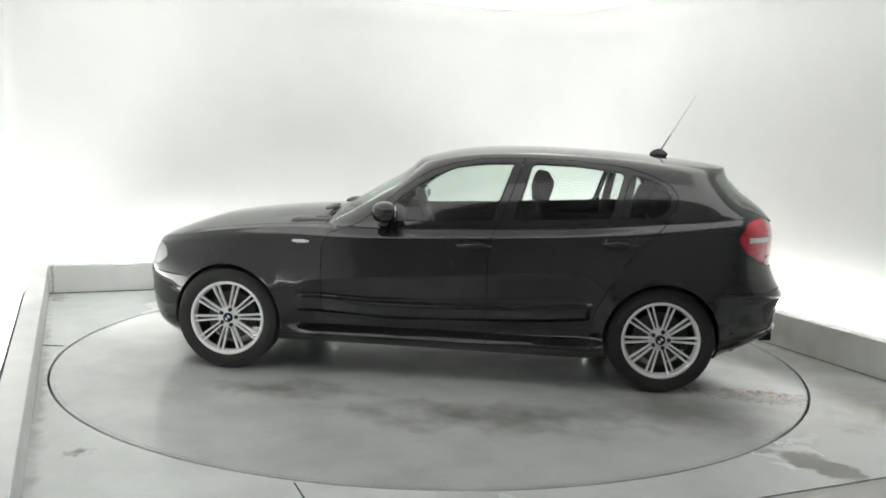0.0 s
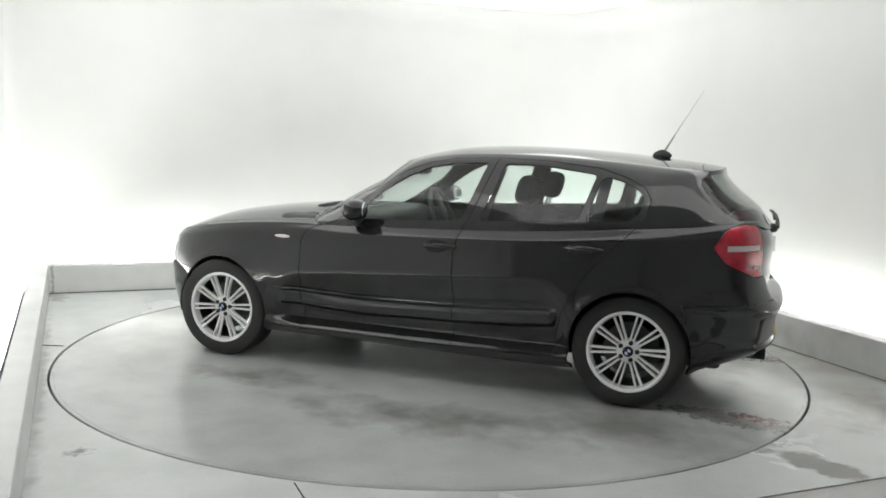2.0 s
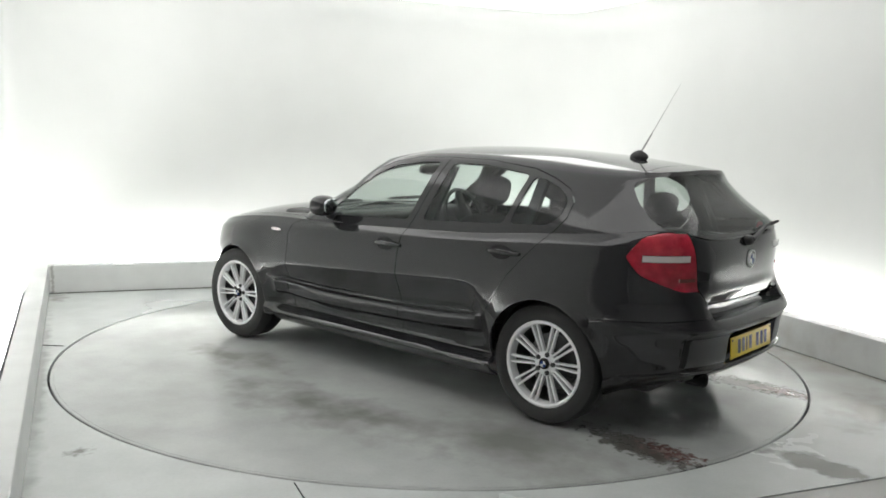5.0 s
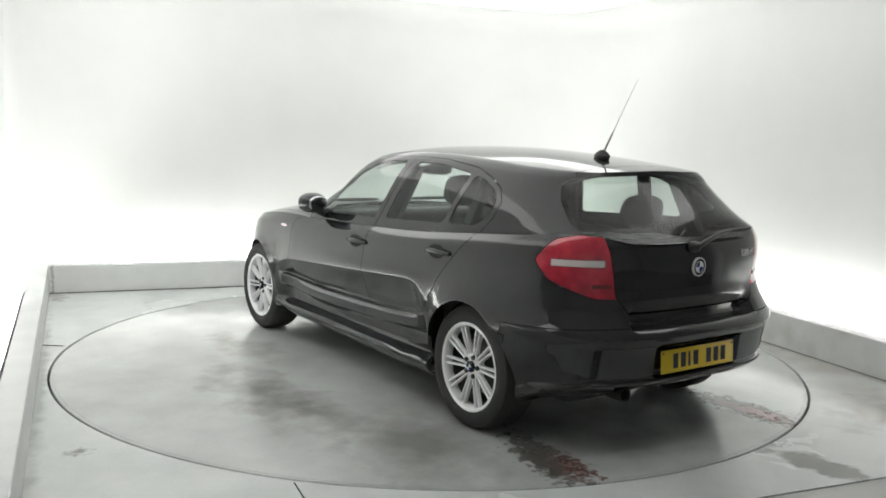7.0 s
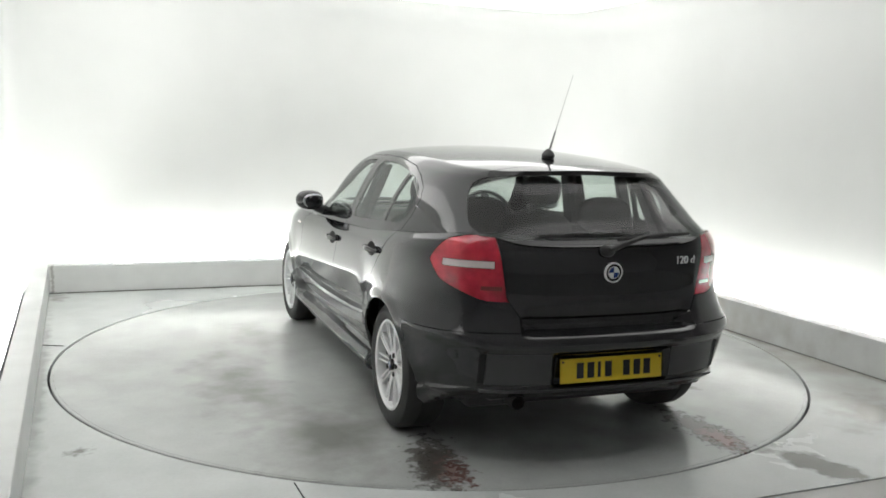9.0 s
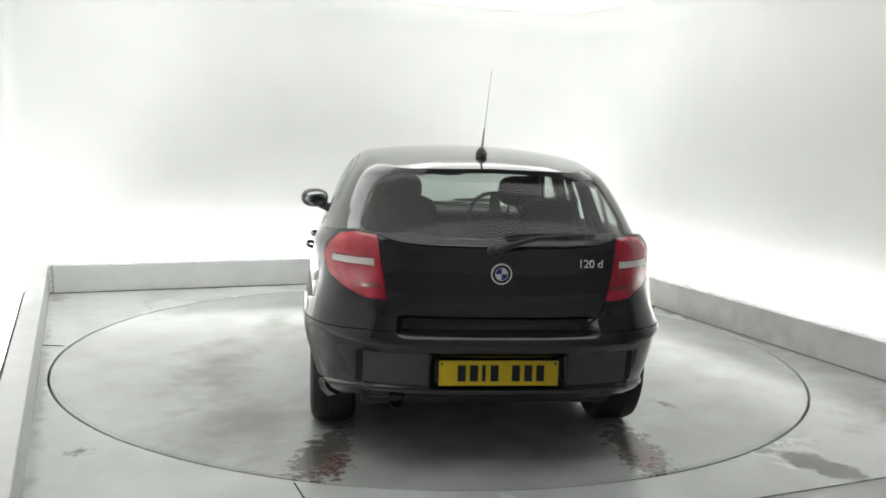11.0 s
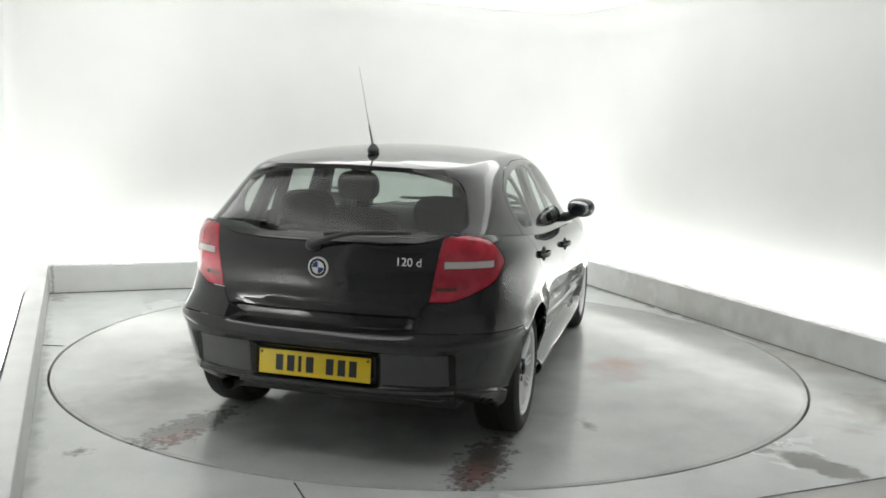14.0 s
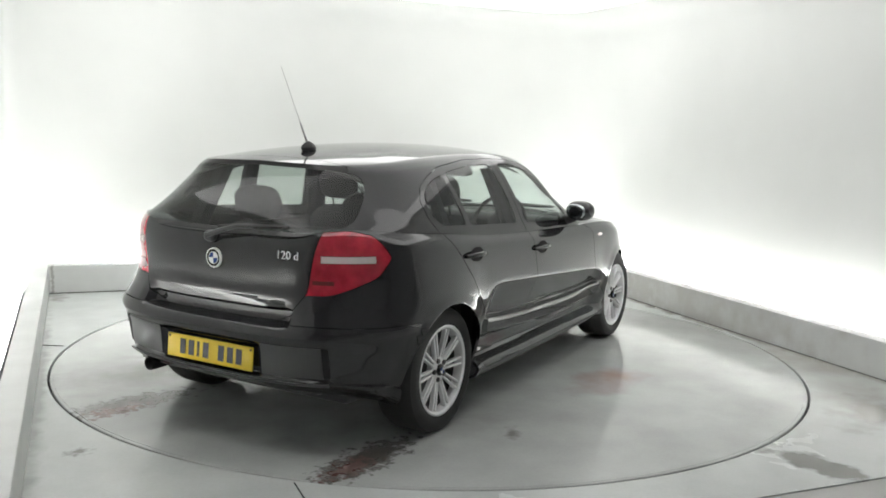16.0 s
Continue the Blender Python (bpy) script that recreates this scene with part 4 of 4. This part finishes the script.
def mirror(car, s):
    bm = bmesh.new()
    tilt = pose(0.335, s * 0.885, 1.018, 0, 0, s * 12)
    blob(bm, (0, 0, 0), (0.075, 0.092, 0.064), tilt, 2.35, 28, 16)
    ob = part("door_mirror", bm, PAINT, car, "black door mirror")
    bm = bmesh.new()
    blob(bm, (-0.058, 0, 0.0), (0.014, 0.072, 0.046), tilt, 2.4, 28, 10)
    part("mirror_glass", bm, MIRROR, ob, "silvered mirror glass")
    bm = bmesh.new()
    tube(bm, [(0.36, s * 0.74, 0.94), (0.355, s * 0.80, 0.955), (0.345, s * 0.87, 0.985)], [0.04, 0.03, 0.028], 12)
    part("mirror_arm", bm, PLASTIC, ob)


def seat(car, x, y, rear=False):
    bm = bmesh.new()
    blob(bm, (x + 0.26, y, 0.50), (0.27, 0.25, 0.10), Matrix(), 4)
    ob = part("seat", bm, FABRIC, car, "dark grey cloth seat")
    m = pose(x, y, 0.48, 0, -15, 0)
    bm = bmesh.new()
    blob(bm, (0, 0, 0.25 if not rear else 0.21), (0.075, 0.265 if not rear else 0.30, 0.30), m, 4)
    part("backrest", bm, FABRIC, ob)
    bm = bmesh.new()
    up, half = (0.70, 0.09) if not rear else (0.62, 0.095)
    blob(bm, (0, 0, up), (0.062, 0.13 if not rear else 0.15, half), m, 3.0)
    part("headrest", bm, FABRIC, ob)
    for dy in (-0.06, 0.06):
        bm = bmesh.new()
        tube(bm, [m @ Vector((0, dy, 0.50)), m @ Vector((0, dy, up - half + 0.02))], 0.007, 8)
        part("headrest_post", bm, STEEL, ob)


def details(car, made):
    # underside, wheel wells, cabin tub
    bm = bmesh.new()
    box(bm, -1.80, 1.72, -0.60, 0.60, 0.215, 0.31, 0.03)
    box(bm, -1.98, -1.70, -0.58, 0.58, 0.30, 0.36, 0.03)
    part("underbody", bm, PLASTIC, car, "dark underbody")
    for xa in (AXLE_F, AXLE_R):
        for s in (1, -1):
            bm = bmesh.new()
            rows = []
            for y, r in ((0.775, ARCH + 0.006), (0.74, ARCH + 0.012), (0.52, ARCH + 0.012), (0.50, 0.02)):
                rows.append([(xa + r * math.cos(a), s * y, HUB_Z + r * math.sin(a)) for a in (math.pi * (-0.06 + 1.12 * k / 36) for k in range(37))])
            ring_loft(bm, rows, closed=False)
            part("wheel_arch_liner", bm, PLASTIC, car)
    bm = bmesh.new()
    box(bm, -1.78, 1.0, -0.58, 0.58, 0.312, 0.42, 0.03)
    for s in (1, -1):
        box(bm, -0.90, 0.90, s * 0.73 - 0.04, s * 0.73 + 0.04, 0.215, 0.70, 0.02)
        box(bm, -1.25, 0.72, s * 0.74 - 0.03, s * 0.74 + 0.03, 0.72, 0.915, 0.02)
    part("cabin_lining", bm, FABRIC, car, "dark cabin lining")
    bm = bmesh.new()
    box(bm, 0.42, 0.98, -0.70, 0.70, 0.60, 0.945, 0.06, 4)
    part("dashboard", bm, PLASTIC, car, "black dashboard")
    bm = bmesh.new()
    box(bm, -1.93, -1.32, -0.48, 0.48, 0.925, 0.955, 0.012)
    part("parcel_shelf", bm, GREY_PLASTIC, car, "dark grey parcel shelf")
    bm = bmesh.new()
    grid = [[(x, y, roof_z(x, y) - 0.03 - 0.03 * (abs(y) / 0.54) ** 4) for y in (0.54 * k / 8 for k in range(-8, 9))] for x in (-1.62 + 1.72 * i / 14 for i in range(15))]
    slab(bm, grid, 0.012, (0, 0, -1))
    part("headliner", bm, LINER, car, "grey cloth headliner")
    for s in (1, -1):
        for x0, x1, w0, w1, y0, y1 in ((-0.345, -0.46, 0.075, 0.06, 0.72, 0.60), (-1.06, -1.12, 0.03, 0.03, 0.70, 0.575), (-1.53, -1.43, 0.06, 0.05, 0.62, 0.49)):
            bm = bmesh.new()
            ring_loft(bm, [[(x + w * a, s * (y + 0.025 * b), z) for a, b in ((-1, 1), (-1, 0), (-0.7, -1), (0.7, -1), (1, 0), (1, 1))] for x, w, y, z in ((x0, w0, y0, 0.93), (x1, w1, y1, 1.295))], caps=True)
            bmesh.ops.recalc_face_normals(bm, faces=bm.faces)
            part("pillar_trim", bm, FABRIC, car, "dark inner pillar trim")
    seat(car, -0.41, 0.36)
    seat(car, -0.41, -0.36)
    for y in (0.37, -0.37):
        seat(car, -1.16, y, rear=True)
    bm = bmesh.new()
    m = pose(0.22, -0.36, 0.91, 0, -68, 0)
    lathe(bm, [(0.185 + 0.014 * math.cos(a), 0.014 * math.sin(a)) for a in (2 * math.pi * k / 10 for k in range(10))], 36, m, close=True)
    wheel = part("steering_wheel", bm, PLASTIC, car, "black steering wheel")
    bm = bmesh.new()
    blob(bm, (0, 0, 0), (0.19, 0.045, 0.02), m, 2.5)
    blob(bm, (0, 0, 0), (0.06, 0.08, 0.03), m, 2.5)
    part("steering_hub", bm, PLASTIC, wheel)
    bm = bmesh.new()
    blob(bm, (0.24, -0.02, 1.235), (0.025, 0.12, 0.036), Matrix(), 3)
    part("cabin_mirror", bm, PLASTIC, car, "black inside mirror")
    # tail: roundel, lettering, plate, bumper insert, exhaust, wiper
    gate = made["tailgate"]
    roundel(gate, Matrix.Translation(tail_at(0.0, 0.886, 0.004)) @ REARWARD, 0.047)
    p = tail_at(-0.41, 0.93, 0.006)
    lettering("120 d", 0.052, 0.003, ALLOY, gate, Matrix.Translation(p) @ Matrix.Rotation(radians(6), 4, "Z") @ REARWARD, "silver model lettering")
    bumper = made["rear_bumper"]
    for y0, y1 in ((-0.60, -0.315), (0.315, 0.60)):
        part("bumper_insert", tail_patch(y0, y1, 0.388, 0.532, 0.003), GREY_PLASTIC, bumper, "dark grey textured bumper insert")
    for y0, y1 in ((-0.632, -0.603), (0.603, 0.632)):
        part("bumper_vent", tail_patch(y0, y1, 0.392, 0.53, 0.003, n=6), GAP, bumper, "narrow black vent at the bumper's corner")
    part("plate_recess", tail_patch(-0.285, 0.285, 0.388, 0.53, 0.006), GLOSS, bumper)
    part("bumper_lip", tail_patch(-0.62, 0.62, 0.352, 0.366, 0.006, 0.03, 24), GREY_PLASTIC, bumper)
    bm = bmesh.new()
    box(bm, -0.268, 0.268, -0.056, 0.056, -0.003, 0.003, 0.002)
    plate = part("number_plate", bm, YELLOW, car, "yellow number plate with black marks")
    plate.matrix_basis = Matrix.Translation((-2.076, 0, 0.446)) @ REARWARD @ pose(0, 0, 0, -4)
    for k, u in enumerate((-0.167, -0.112, -0.068, -0.02, 0.076, 0.132, 0.186)):
        bm = bmesh.new()
        w = 0.008 if k == 2 else 0.018
        box(bm, u - w, u + w, -0.036, 0.036, 0.0035, 0.0045)
        part("plate_mark", bm, INK, plate, smooth=False)
    for u in (-0.255, 0.255):
        bm = bmesh.new()
        bmesh.ops.create_cone(bm, cap_ends=True, segments=10, radius1=0.006, radius2=0.005, depth=0.004, matrix=Matrix.Translation((u, 0.042, 0.004)))
        part("plate_screw", bm, INK, plate)
    bm = bmesh.new()
    lathe(bm, [(0.032, 0.0), (0.035, 0.006), (0.035, 0.1), (0.031, 0.1), (0.029, 0.006)], 28, Matrix.Translation((-2.035, 0.45, 0.305)) @ pose(0, 0, 0, 0, 90, 0), close=True)
    bmesh.ops.recalc_face_normals(bm, faces=bm.faces)
    part("exhaust_pipe", bm, GAP, car, "dark exhaust tailpipe")
    bm = bmesh.new()
    blob(bm, (-2.03, 0.03, 0.985), (0.03, 0.035, 0.028), Matrix(), 2.4)
    part("wiper_pivot", bm, PLASTIC, gate)
    bm = bmesh.new()
    tube(bm, [(-2.055, 0.03, 0.99), (-2.055, -0.06, 1.022), (-2.045, -0.15, 1.047), (-2.035, -0.24, 1.055)], [0.014, 0.012, 0.010, 0.008], 8)
    part("wiper_arm", bm, PLASTIC, gate)
    bm = bmesh.new()
    tube(bm, [(-2.035, -0.02, 1.035), (-2.035, -0.15, 1.046), (-2.03, -0.3, 1.055), (-2.015, -0.42, 1.058)], [0.008, 0.010, 0.010, 0.007], 8)
    part("wiper_blade", bm, RUBBER, gate)
    # roof aerial
    bm = bmesh.new()
    blob(bm, (-1.35, 0, roof_z(-1.35, 0) + 0.012), (0.06, 0.03, 0.036), Matrix(), 1.55)
    foot = part("aerial_foot", bm, PLASTIC, car, "black aerial foot")
    bm = bmesh.new()
    a, b = Vector((-1.365, 0, 1.425)), Vector((-1.575, 0, 1.795))
    tube(bm, [a, a.lerp(b, 0.25), a.lerp(b, 0.27), b], [0.006, 0.0045, 0.0016, 0.0011], 8)
    part("aerial_rod", bm, AERIAL, foot)
    for s in (1, -1):
        handle(made["front_door", s], -0.30, -0.09, 0.832, s)
        handle(made["rear_door", s], -1.15, -0.94, 0.876, s)
        mirror(car, s)
        # wing repeater
        bm = bmesh.new()
        rings = []
        for f, out in ((1.0, 0.001), (0.8, 0.006), (0.02, 0.007)):
            rings.append([side_at(0.85 + 0.055 * f * math.cos(a), 0.820 + 0.011 * f * math.sin(a), out, s) for a in (2 * math.pi * k / 20 for k in range(20))])
        ring_loft(bm, rings)
        bmesh.ops.recalc_face_normals(bm, faces=bm.faces)
        part("side_repeater", bm, CLEAR, made["wing", s], "small pale side repeater lens")
        # quarter-window divider and B-pillar trim
        bm = bmesh.new()
        blob(bm, (0.76, s * 0.33, 0.992), (0.022, 0.2, 0.012), Matrix(), 3)
        part("screen_wiper", bm, PLASTIC, car)
    bm = bmesh.new()
    box(bm, 0.62, 0.82, -0.60, 0.60, 0.925, 0.952, 0.01)
    part("scuttle", bm, PLASTIC, car, "black plastic scuttle")


car = build_car()


def motions():
    rows = [(i * 0.5, heading(i * 0.5)) for i in range(33)]
    walk(turntable, [(t, pose(0, 0, 0, 0, 0, a)) for t, a in rows])
    walk(car, [(t, pose(0, 0, 0, 0, 0, a) @ pose(-0.117, -0.068, 0.0)) for t, a in rows])


motions()
